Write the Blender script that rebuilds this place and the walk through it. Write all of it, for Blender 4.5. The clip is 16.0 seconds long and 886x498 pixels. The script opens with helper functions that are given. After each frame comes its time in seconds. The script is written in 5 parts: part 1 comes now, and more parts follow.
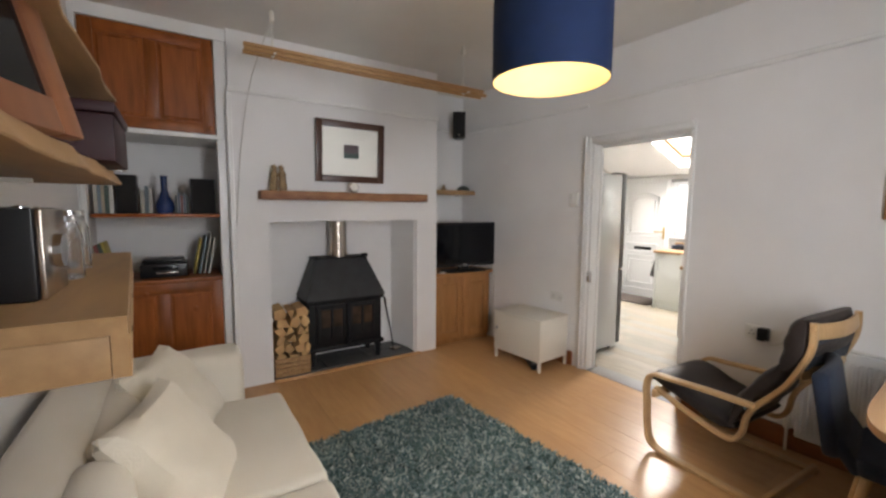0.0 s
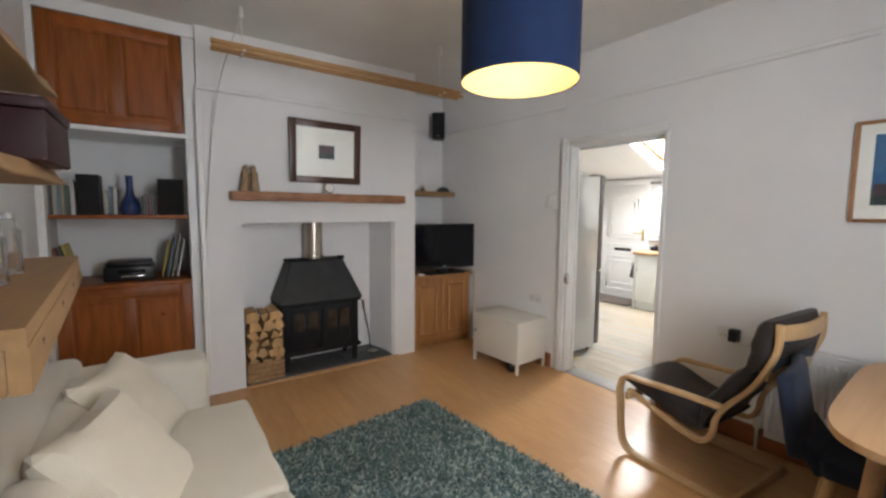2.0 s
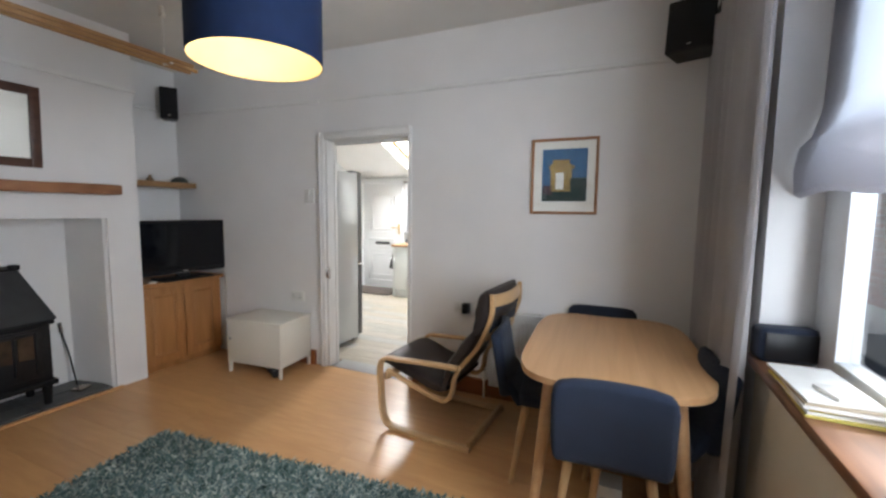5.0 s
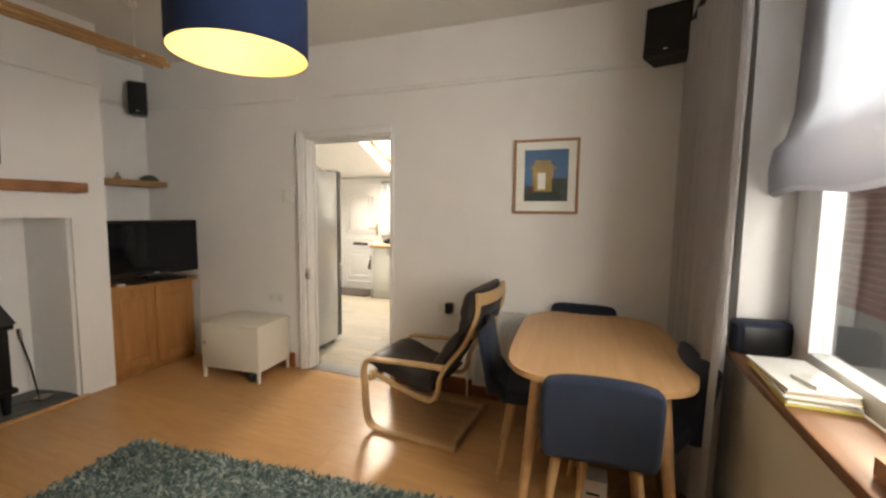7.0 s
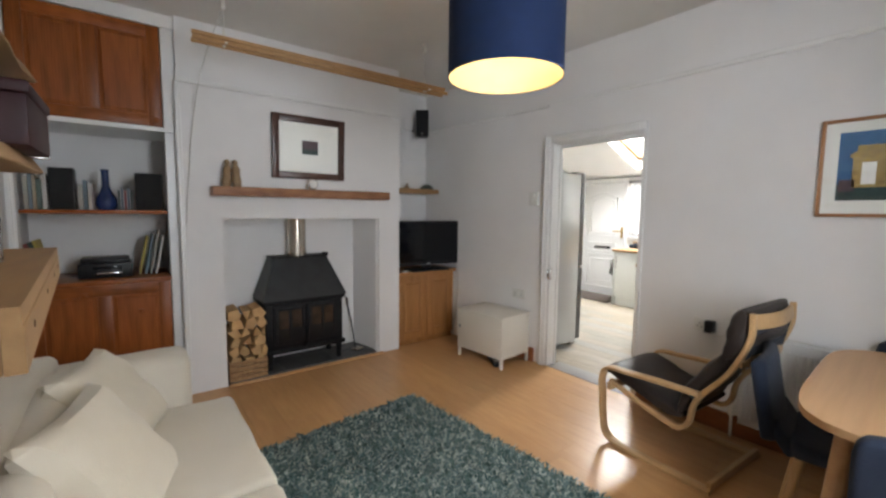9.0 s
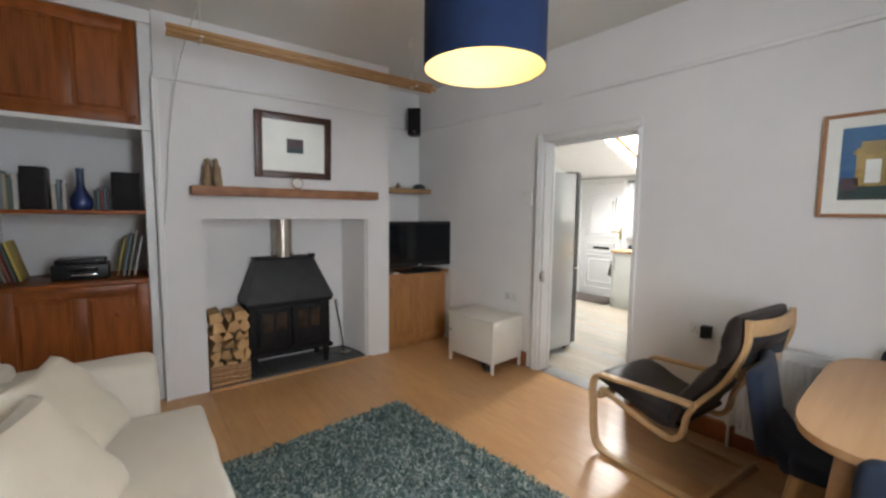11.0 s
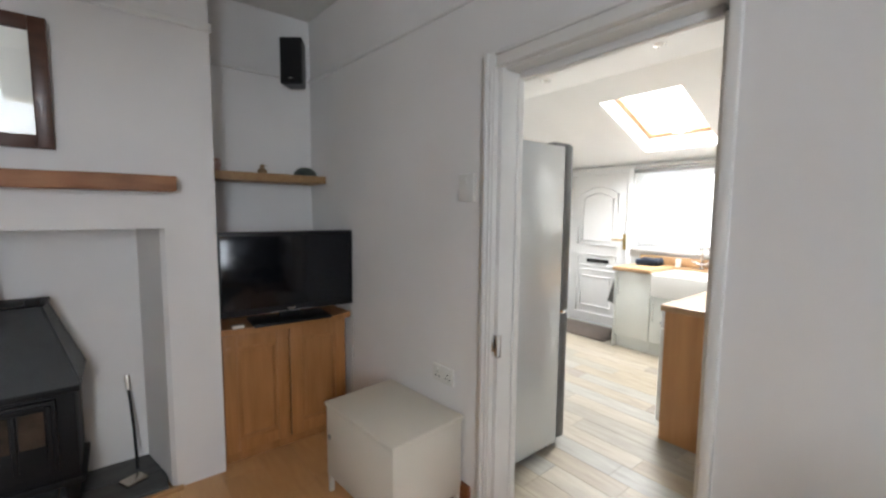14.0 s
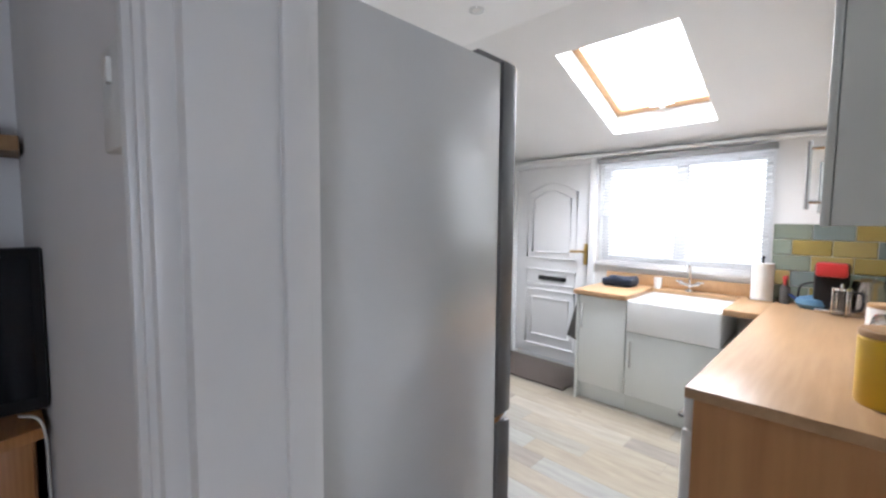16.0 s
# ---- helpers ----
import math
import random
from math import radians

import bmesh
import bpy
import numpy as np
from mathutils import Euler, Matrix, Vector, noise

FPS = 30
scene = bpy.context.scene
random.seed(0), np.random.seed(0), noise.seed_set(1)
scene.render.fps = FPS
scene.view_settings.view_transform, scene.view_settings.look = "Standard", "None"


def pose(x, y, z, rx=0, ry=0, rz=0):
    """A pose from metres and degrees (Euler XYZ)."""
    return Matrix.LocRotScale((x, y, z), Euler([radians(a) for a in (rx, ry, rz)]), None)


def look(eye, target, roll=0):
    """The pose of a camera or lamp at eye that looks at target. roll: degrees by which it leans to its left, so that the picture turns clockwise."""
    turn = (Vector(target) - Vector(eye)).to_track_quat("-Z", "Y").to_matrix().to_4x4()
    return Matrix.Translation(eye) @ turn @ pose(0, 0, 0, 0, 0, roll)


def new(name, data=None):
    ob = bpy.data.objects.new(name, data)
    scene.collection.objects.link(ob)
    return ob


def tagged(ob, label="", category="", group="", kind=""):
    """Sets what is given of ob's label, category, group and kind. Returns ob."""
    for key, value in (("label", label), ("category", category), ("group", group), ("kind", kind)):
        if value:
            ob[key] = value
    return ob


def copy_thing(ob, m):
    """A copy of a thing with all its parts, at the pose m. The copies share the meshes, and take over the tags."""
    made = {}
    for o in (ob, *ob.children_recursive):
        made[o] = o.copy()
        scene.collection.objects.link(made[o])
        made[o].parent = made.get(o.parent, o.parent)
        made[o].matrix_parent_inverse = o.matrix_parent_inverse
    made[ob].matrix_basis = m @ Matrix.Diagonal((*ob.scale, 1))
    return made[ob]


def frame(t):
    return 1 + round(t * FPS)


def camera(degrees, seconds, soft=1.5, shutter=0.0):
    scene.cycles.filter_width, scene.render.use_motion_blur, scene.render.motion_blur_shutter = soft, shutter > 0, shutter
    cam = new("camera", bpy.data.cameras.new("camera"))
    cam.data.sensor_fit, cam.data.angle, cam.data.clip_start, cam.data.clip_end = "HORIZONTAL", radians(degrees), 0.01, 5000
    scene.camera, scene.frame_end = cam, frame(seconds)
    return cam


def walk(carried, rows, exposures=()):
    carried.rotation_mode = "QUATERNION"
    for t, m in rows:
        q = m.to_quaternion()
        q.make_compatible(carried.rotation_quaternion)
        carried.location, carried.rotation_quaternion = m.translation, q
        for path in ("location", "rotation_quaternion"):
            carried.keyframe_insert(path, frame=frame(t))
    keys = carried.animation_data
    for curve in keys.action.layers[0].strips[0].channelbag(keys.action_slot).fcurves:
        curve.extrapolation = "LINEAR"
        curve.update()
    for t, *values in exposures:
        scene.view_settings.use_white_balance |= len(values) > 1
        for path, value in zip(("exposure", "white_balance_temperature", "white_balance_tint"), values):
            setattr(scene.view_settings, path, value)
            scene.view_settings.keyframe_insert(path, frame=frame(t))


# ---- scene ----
cam = camera(94.1, 16.0, soft=2.5)
PATH = [
    (0, (1.605, 0.539, 1.431), (2.684, 2.213, 1.243), 0.4),
    (0.5, (1.642, 0.576, 1.437), (2.739, 2.238, 1.25), 0.5),
    (1, (1.695, 0.552, 1.443), (2.8, 2.209, 1.257), 0.5),
    (1.5, (1.719, 0.517, 1.432), (2.824, 2.174, 1.25), 0.5),
    (2, (1.694, 0.523, 1.435), (2.826, 2.162, 1.253), 0.5),
    (2.5, (1.682, 0.501, 1.432), (2.835, 2.125, 1.247), 0.5),
    (3, (1.696, 0.492, 1.424), (2.909, 2.072, 1.245), 0.5),
    (3.5, (1.717, 0.472, 1.432), (3.029, 1.97, 1.243), 0.4),
    (4, (1.753, 0.456, 1.42), (3.24, 1.78, 1.236), 0.5),
    (4.5, (1.76, 0.46, 1.417), (3.426, 1.552, 1.231), 0.4),
    (5, (1.749, 0.479, 1.409), (3.57, 1.286, 1.226), 0.6),
    (5.2, (1.756, 0.481, 1.416), (3.618, 1.186, 1.228), 0.6),
    (6.25, (1.745, 0.51, 1.405), (3.693, 0.91, 1.228), 0.65),
    (7.5, (1.713, 0.538, 1.395), (3.416, 1.573, 1.219), 0.7),
    (8, (1.694, 0.524, 1.397), (3.199, 1.829, 1.218), 0.7),
    (8.5, (1.695, 0.51, 1.399), (3.003, 2.012, 1.218), 0.7),
    (9, (1.66, 0.522, 1.404), (2.864, 2.108, 1.223), 0.6),
    (10.3, (1.69, 0.525, 1.403), (2.885, 2.115, 1.224), 0.6),
    (11.5, (2.002, 0.582, 1.404), (3.192, 2.179, 1.226), 0.6),
    (12, (2.263, 0.718, 1.38), (3.452, 2.318, 1.213), 0.5),
    (12.5, (2.569, 0.915, 1.393), (3.767, 2.507, 1.215), 0.4),
    (13, (2.825, 1.171, 1.369), (4.036, 2.754, 1.198), 0.5),
    (13.5, (3.094, 1.415, 1.393), (4.318, 2.987, 1.214), 0.6),
    (14, (3.393, 1.665, 1.422), (4.63, 3.226, 1.243), 0.5),
    (14.5, (3.637, 1.929, 1.404), (4.907, 3.465, 1.241), 0.4),
    (15, (3.915, 2.118, 1.39), (5.226, 3.62, 1.228), 0.6),
    (15.5, (4.23, 2.301, 1.386), (5.588, 3.761, 1.228), 0.4),
    (16, (4.546, 2.439, 1.393), (5.959, 3.847, 1.249), 0.5),
]
walk(cam, [(t, look(eye, target, roll)) for t, eye, target, roll in PATH],
     exposures=[(0, 0.0, 6800, 13), (2.0, 0.0, 6600, 11), (3.5, 0.0, 6450, 10), (5.0, 0.0, 6250, 10), (5.2, 0.0, 6350, 10), (7.5, -0.02, 8300, 12), (8.0, 0.0, 7200, 11), (8.5, 0.0, 6600, 10), (9.0, 0.0, 6500, 10), (13.5, -0.05, 6400, 10), (14.0, -0.1, 6350, 10), (14.5, -0.18, 6300, 11), (15.0, -0.36, 6150, 13), (15.5, -0.52, 6000, 14), (16.0, -0.6, 5850, 14)])

# ---- light ----
world = bpy.data.worlds.new("world")
scene.world = world
world.use_nodes = True
wn = world.node_tree
sky = wn.nodes.new("ShaderNodeTexSky")
sky.sky_type, sky.sun_disc, sky.sun_elevation, sky.sun_rotation = "NISHITA", False, radians(40), radians(120)
wn.links.new(sky.outputs[0], wn.nodes["Background"].inputs[0])
wn.nodes["Background"].inputs[1].default_value = 0.15


def area(name, eye, target, sx, sy, watts, color):
    d = bpy.data.lights.new(name, "AREA")
    d.shape, d.size, d.size_y, d.energy, d.color = "RECTANGLE", sx, sy, watts, color
    o = new(name, d)
    o.matrix_world = look(eye, target)
    return o


sun = new("sun", bpy.data.lights.new("sun", "SUN"))
sun.data.energy, sun.data.angle, sun.data.color = 2.5, radians(0.5), (1.0, 0.95, 0.87)
sun.matrix_world = look((0, 0, 0), (-math.sin(radians(120)) * math.cos(radians(40)), -math.cos(radians(120)) * math.cos(radians(40)), -math.sin(radians(40))))
window_light = area("window_light", (2.50, -0.33, 1.62), (3.45, 3.0, 1.1), 0.50, 1.5, 40, (0.86, 0.93, 1.0))
window_light.data.spread = radians(165)
area("window_light_blind", (3.17, -0.36, 1.97), (3.17, 3.0, 1.9), 0.60, 0.86, 7, (0.70, 0.86, 1.0))
area("skylight_light", (7.54, 3.49, 2.545), (7.16, 3.49, 1.54), 1.15, 1.0, 250, (1.0, 0.99, 0.96))
area("kitchen_window_light", (8.36, 3.44, 1.5), (6.0, 3.44, 1.3), 1.25, 0.95, 11, (0.97, 0.99, 1.0))
bulb = new("lamp_bulb_light", bpy.data.lights.new("lamp_bulb_light", "POINT"))
bulb.data.energy, bulb.data.color, bulb.data.shadow_soft_size = 7.5, (1.0, 0.76, 0.43), 0.04
bulb.location = (3.035, 1.885, 2.16)


# ---- materials ----
def mat(name, c1, c2=None, rough=0.6, metal=0.0, scale=8.0, bump=0.0, bscale=60.0, stretch=(1, 1, 1), rand=0.0, island=False,
        emit=None, power=0.0, coat=0.0, trans=0.0, wave=False, sheen=0.0):
    m = bpy.data.materials.new(name)
    m.use_nodes = True
    nt = m.node_tree
    b = nt.nodes["Principled BSDF"]
    c2 = c2 or tuple(v * 0.88 for v in c1)
    co = nt.nodes.new("ShaderNodeTexCoord")
    mp = nt.nodes.new("ShaderNodeMapping")
    mp.inputs["Scale"].default_value = stretch
    nt.links.new(co.outputs["Object"], mp.inputs[0])
    vec = mp.outputs[0]
    if rand:
        oi = nt.nodes.new("ShaderNodeObjectInfo")
        ad = nt.nodes.new("ShaderNodeVectorMath")
        ad.operation = "ADD"
        sc = nt.nodes.new("ShaderNodeMath")
        sc.operation = "MULTIPLY"
        sc.inputs[1].default_value = 37.0
        nt.links.new(oi.outputs["Random"], sc.inputs[0])
        nt.links.new(mp.outputs[0], ad.inputs[0])
        nt.links.new(sc.outputs[0], ad.inputs[1])
        vec = ad.outputs[0]
    n1 = nt.nodes.new("ShaderNodeTexNoise")
    n1.inputs["Scale"].default_value, n1.inputs["Detail"].default_value = scale, 6
    nt.links.new(vec, n1.inputs["Vector"])
    fac = n1.outputs["Fac"]
    if wave:
        w = nt.nodes.new("ShaderNodeTexWave")
        w.inputs["Scale"].default_value, w.inputs["Distortion"].default_value = scale * 0.8, 6
        w.inputs["Detail"].default_value = 3
        nt.links.new(vec, w.inputs["Vector"])
        mx = nt.nodes.new("ShaderNodeMath")
        mx.operation = "MULTIPLY_ADD"
        mx.inputs[1].default_value, mx.inputs[2].default_value = 0.16, 0.0
        nt.links.new(w.outputs["Fac"], mx.inputs[0])
        a2 = nt.nodes.new("ShaderNodeMath")
        nt.links.new(mx.outputs[0], a2.inputs[0])
        nt.links.new(n1.outputs["Fac"], a2.inputs[1])
        fac = a2.outputs[0]
    ramp = nt.nodes.new("ShaderNodeValToRGB")
    ramp.color_ramp.elements[0].position, ramp.color_ramp.elements[1].position = 0.3, 0.72 if not wave else 0.85
    ramp.color_ramp.elements[0].color, ramp.color_ramp.elements[1].color = (*c2, 1), (*c1, 1)
    nt.links.new(fac, ramp.inputs[0])
    col = ramp.outputs[0]
    if rand or island:
        if island:
            src = nt.nodes.new("ShaderNodeNewGeometry").outputs["Random Per Island"]
        else:
            src = oi.outputs["Random"]
        mr = nt.nodes.new("ShaderNodeMapRange")
        r = rand or 0.3
        mr.inputs["To Min"].default_value, mr.inputs["To Max"].default_value = 1 - r, 1 + r
        nt.links.new(src, mr.inputs[0])
        mul = nt.nodes.new("ShaderNodeMix")
        mul.data_type, mul.blend_type = "RGBA", "MULTIPLY"
        mul.inputs["Factor"].default_value = 1
        nt.links.new(col, mul.inputs["A"])
        nt.links.new(mr.outputs[0], mul.inputs["B"])
        col = mul.outputs["Result"]
    nt.links.new(col, b.inputs["Base Color"])
    vary = 0.07 if rough >= 0.4 else 0.02
    rr = nt.nodes.new("ShaderNodeMapRange")
    rr.inputs["To Min"].default_value, rr.inputs["To Max"].default_value = max(rough - vary, 0.02), min(rough + vary, 1)
    nt.links.new(n1.outputs["Fac"], rr.inputs[0])
    nt.links.new(rr.outputs[0], b.inputs["Roughness"])
    b.inputs["Metallic"].default_value = metal
    b.inputs["Coat Weight"].default_value = coat
    b.inputs["Sheen Weight"].default_value = sheen
    b.inputs["Transmission Weight"].default_value = trans
    if emit:
        b.inputs["Emission Color"].default_value, b.inputs["Emission Strength"].default_value = (*emit, 1), power
    if bump:
        n2 = nt.nodes.new("ShaderNodeTexNoise")
        n2.inputs["Scale"].default_value, n2.inputs["Detail"].default_value = bscale, 5
        nt.links.new(vec, n2.inputs["Vector"])
        bp = nt.nodes.new("ShaderNodeBump")
        bp.inputs["Strength"].default_value, bp.inputs["Distance"].default_value = bump, 0.01
        nt.links.new(n2.outputs["Fac"], bp.inputs["Height"])
        nt.links.new(bp.outputs[0], b.inputs["Normal"])
    return m


def palette(name, colors, rough=0.5, bump=0.1, bscale=40, island=False, stretch=(1, 1, 1), scale=6, steps="CONSTANT", sheen=0.0):
    """A material whose pieces each take one of several colours."""
    m = mat(name, (1, 1, 1), (0.72, 0.72, 0.72), rough, scale=scale, bump=bump, bscale=bscale, stretch=stretch, rand=0.0 if island else 0.04, sheen=sheen)
    nt = m.node_tree
    b = nt.nodes["Principled BSDF"]
    old = b.inputs["Base Color"].links[0].from_socket
    src = nt.nodes.new("ShaderNodeNewGeometry").outputs["Random Per Island"] if island else nt.nodes.new("ShaderNodeObjectInfo").outputs["Random"]
    r = nt.nodes.new("ShaderNodeValToRGB")
    r.color_ramp.interpolation = steps
    e = r.color_ramp.elements
    for i, c in enumerate(colors):
        k = e[i] if i < 2 else e.new(1.0)
        k.position, k.color = i / len(colors), (*c, 1)
    nt.links.new(src, r.inputs[0])
    mul = nt.nodes.new("ShaderNodeMix")
    mul.data_type, mul.blend_type = "RGBA", "MULTIPLY"
    mul.inputs["Factor"].default_value = 1
    nt.links.new(old, mul.inputs["A"])
    nt.links.new(r.outputs[0], mul.inputs["B"])
    nt.links.new(mul.outputs["Result"], b.inputs["Base Color"])
    return m


WALL = mat("wall_paint", (0.80, 0.785, 0.775), (0.74, 0.725, 0.715), 0.75, scale=1.6, bump=0.22, bscale=9)
CEIL = mat("ceiling_paint", (0.76, 0.74, 0.70), (0.68, 0.66, 0.62), 0.85, scale=1.5, bump=0.25, bscale=12)
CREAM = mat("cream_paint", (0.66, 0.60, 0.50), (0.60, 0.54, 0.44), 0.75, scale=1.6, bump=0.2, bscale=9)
KWALL = mat("kitchen_paint", (0.84, 0.84, 0.83), (0.80, 0.80, 0.79), 0.7, scale=2, bump=0.08, bscale=20)
TRIM = mat("white_gloss", (0.80, 0.79, 0.77), (0.74, 0.73, 0.71), 0.35, scale=4, bump=0.05, bscale=30)
LAMINATE = mat("laminate_floor", (0.57, 0.32, 0.14), (0.50, 0.265, 0.107), 0.29, scale=5, bump=0.0, bscale=50, stretch=(6, 0.9, 1), rand=0.06)
GAP = mat("floor_joint", (0.20, 0.11, 0.05), rough=0.8)
KPLANK = palette("kitchen_plank", [(0.42, 0.37, 0.29), (0.37, 0.35, 0.30), (0.44, 0.40, 0.33), (0.32, 0.29, 0.245), (0.38, 0.375, 0.345), (0.38, 0.33, 0.25)], 0.36, 0.06, 60, stretch=(6, 0.8, 1), scale=5)
PINE = mat("antique_pine", (0.32, 0.092, 0.016), (0.17, 0.042, 0.007), 0.38, scale=6, bump=0.06, bscale=40, stretch=(5, 5, 0.6), rand=0.1, wave=True)
PINE_H = mat("antique_pine_rail", (0.32, 0.092, 0.016), (0.18, 0.046, 0.008), 0.38, scale=6, bump=0.06, bscale=40, stretch=(0.6, 5, 5), rand=0.1, wave=True)
OAKV = mat("oak_door", (0.42, 0.195, 0.066), (0.30, 0.13, 0.038), 0.42, scale=5, bump=0.05, bscale=50, stretch=(6, 6, 0.6), rand=0.08, wave=True)
MANTEL = mat("mantel_wood", (0.36, 0.16, 0.07), (0.19, 0.075, 0.03), 0.55, scale=4, bump=0.35, bscale=18, stretch=(0.6, 5, 5), wave=True)
BEECH = mat("beech", (0.56, 0.36, 0.18), (0.46, 0.275, 0.125), 0.40, scale=5, bump=0.03, bscale=60, stretch=(3, 3, 3), wave=True)
TABLE = mat("oak_table", (0.60, 0.36, 0.18), (0.50, 0.28, 0.13), 0.36, scale=3, stretch=(0.5, 9, 9))
SHELF = mat("pale_shelf_wood", (0.38, 0.225, 0.10), (0.29, 0.16, 0.068), 0.55, scale=5, bump=0.08, bscale=40, stretch=(6, 0.6, 6))
RACKW = mat("airer_wood", (0.50, 0.29, 0.12), (0.40, 0.21, 0.08), 0.5, scale=5, stretch=(0.6, 6, 6), wave=True)
WORKTOP = mat("oak_worktop", (0.49, 0.315, 0.17), (0.41, 0.25, 0.125), 0.30, scale=4, stretch=(0.8, 9, 9), rand=0.08)
ENDPANEL = mat("oak_end_panel", (0.50, 0.255, 0.10), (0.37, 0.17, 0.06), 0.42, scale=3, bump=0.04, bscale=60, stretch=(6, 6, 0.5), wave=True)
SOFA = mat("cream_cotton", (0.70, 0.64, 0.54), (0.64, 0.58, 0.48), 0.9, scale=3, bump=0.25, bscale=220, sheen=0.2)
PILLOW = mat("cream_cushion_cloth", (0.74, 0.67, 0.55), (0.66, 0.59, 0.47), 0.9, scale=4, bump=0.3, bscale=160, sheen=0.2)
LEATHER = mat("dark_leather", (0.040, 0.030, 0.027), (0.022, 0.017, 0.016), 0.42, scale=6, bump=0.25, bscale=90)
NAVY = mat("navy_fabric", (0.013, 0.020, 0.040), (0.009, 0.014, 0.028), 0.85, scale=8, bump=0.3, bscale=260, sheen=0.1)
SHADE = mat("navy_shade", (0.007, 0.019, 0.062), (0.005, 0.015, 0.05), 0.85, scale=20, bump=0.2, bscale=300)
SHADE_IN = mat("shade_lining", (0.62, 0.53, 0.33), (0.58, 0.49, 0.30), 0.6, scale=10)
HOODIRON = mat("hood_iron", (0.024, 0.026, 0.030), (0.013, 0.014, 0.017), 0.5, metal=0.2, scale=9, bump=0.15, bscale=120)
IRON = mat("stove_iron", (0.011, 0.011, 0.012), (0.006, 0.006, 0.007), 0.6, metal=0.1, scale=9, bump=0.15, bscale=120)
BLACK = mat("black_plastic", (0.012, 0.012, 0.013), (0.008, 0.008, 0.009), 0.35, scale=10)
SCREEN = mat("tv_screen", (0.006, 0.007, 0.010), (0.005, 0.006, 0.008), 0.12, scale=3)
STOVEGLASS = mat("stove_glass", (0.07, 0.045, 0.03), (0.02, 0.016, 0.014), 0.25, scale=9)
STEEL = mat("flue_steel", (0.55, 0.50, 0.45), (0.42, 0.36, 0.30), 0.25, metal=1.0, scale=6, stretch=(4, 4, 0.6))
CHROME = mat("chrome", (0.78, 0.78, 0.78), (0.7, 0.7, 0.7), 0.12, metal=1.0)
BRASS = mat("brass", (0.60, 0.42, 0.14), (0.5, 0.33, 0.1), 0.3, metal=1.0)
FRIDGE = mat("fridge_silver", (0.66, 0.67, 0.67), (0.63, 0.64, 0.64), 0.22, metal=0.3, scale=1.2)
FRIDGE_D = mat("fridge_door_edge", (0.20, 0.20, 0.205), (0.16, 0.16, 0.165), 0.35, metal=0.6)
SLATE = mat("slate", (0.085, 0.088, 0.088), (0.05, 0.052, 0.054), 0.55, scale=6, bump=0.3, bscale=25, rand=0.15)
LOG = mat("split_log", (0.62, 0.40, 0.19), (0.42, 0.24, 0.10), 0.8, scale=9, bump=0.3, bscale=60, rand=0.22)
BARK = mat("bark", (0.16, 0.10, 0.06), (0.08, 0.05, 0.03), 0.9, scale=14, bump=0.6, bscale=40)
BASKET = mat("wicker", (0.40, 0.24, 0.11), (0.26, 0.14, 0.06), 0.7, scale=30, bump=0.6, bscale=120)
WMETAL = mat("white_metal", (0.74, 0.70, 0.62), (0.70, 0.66, 0.58), 0.4, scale=3)
DARKWOOD = mat("dark_frame_wood", (0.085, 0.032, 0.018), (0.05, 0.018, 0.01), 0.35, scale=8, stretch=(1, 4, 4), bump=0.05)
OAKFRAME = mat("oak_frame", (0.42, 0.21, 0.10), (0.32, 0.15, 0.07), 0.45, scale=8, wave=True)
MOUNT = mat("mount_card", (0.76, 0.73, 0.66), (0.72, 0.69, 0.62), 0.7, scale=3)
GLASS = mat("clear_glass", (1, 1, 1), (1, 1, 1), 0.09, trans=1.0)
GLASS.node_tree.nodes["Principled BSDF"].inputs["IOR"].default_value = 1.45
PANE = mat("window_glass", (1, 1, 1), (1, 1, 1), 0.02, trans=1.0)
PICGLASS = mat("picture_glass", (1, 1, 1), (1, 1, 1), 0.025, trans=1.0)
PICGLASS.node_tree.nodes["Principled BSDF"].inputs["IOR"].default_value = 1.42
CURTAIN = mat("taupe_curtain", (0.60, 0.57, 0.565), (0.53, 0.50, 0.50), 0.85, scale=5, bump=0.2, bscale=220, stretch=(1, 1, 0.3), sheen=0.2)
BLIND = mat("blind_fabric", (0.66, 0.64, 0.66), (0.60, 0.58, 0.60), 0.85, scale=4, bump=0.15, bscale=160)
tn = BLIND.node_tree
tb, tm_ = tn.nodes.new("ShaderNodeBsdfTranslucent"), tn.nodes.new("ShaderNodeMixShader")
tb.inputs[0].default_value, tm_.inputs[0].default_value = (0.80, 0.79, 0.82, 1), 0.6
tn.links.new(tn.nodes["Principled BSDF"].outputs[0], tm_.inputs[1])
tn.links.new(tb.outputs[0], tm_.inputs[2])
tn.links.new(tm_.outputs[0], tn.nodes["Material Output"].inputs[0])
SILL = mat("sill_wood", (0.26, 0.12, 0.06), (0.17, 0.075, 0.035), 0.35, scale=5, stretch=(0.6, 5, 5), wave=True)
UPVC = mat("white_upvc", (0.82, 0.83, 0.84), (0.79, 0.80, 0.81), 0.3, scale=3)
CABINET = mat("sage_white_cabinet", (0.73, 0.755, 0.735), (0.70, 0.725, 0.705), 0.36, scale=2)
CERAMIC = mat("white_ceramic", (0.80, 0.80, 0.79), (0.77, 0.77, 0.76), 0.15, scale=3)
TILE = palette("glazed_tile", [(0.36, 0.27, 0.075), (0.20, 0.25, 0.205), (0.18, 0.22, 0.205), (0.25, 0.285, 0.225), (0.38, 0.30, 0.11), (0.19, 0.23, 0.22)], 0.22, 0.05, 20, scale=3)
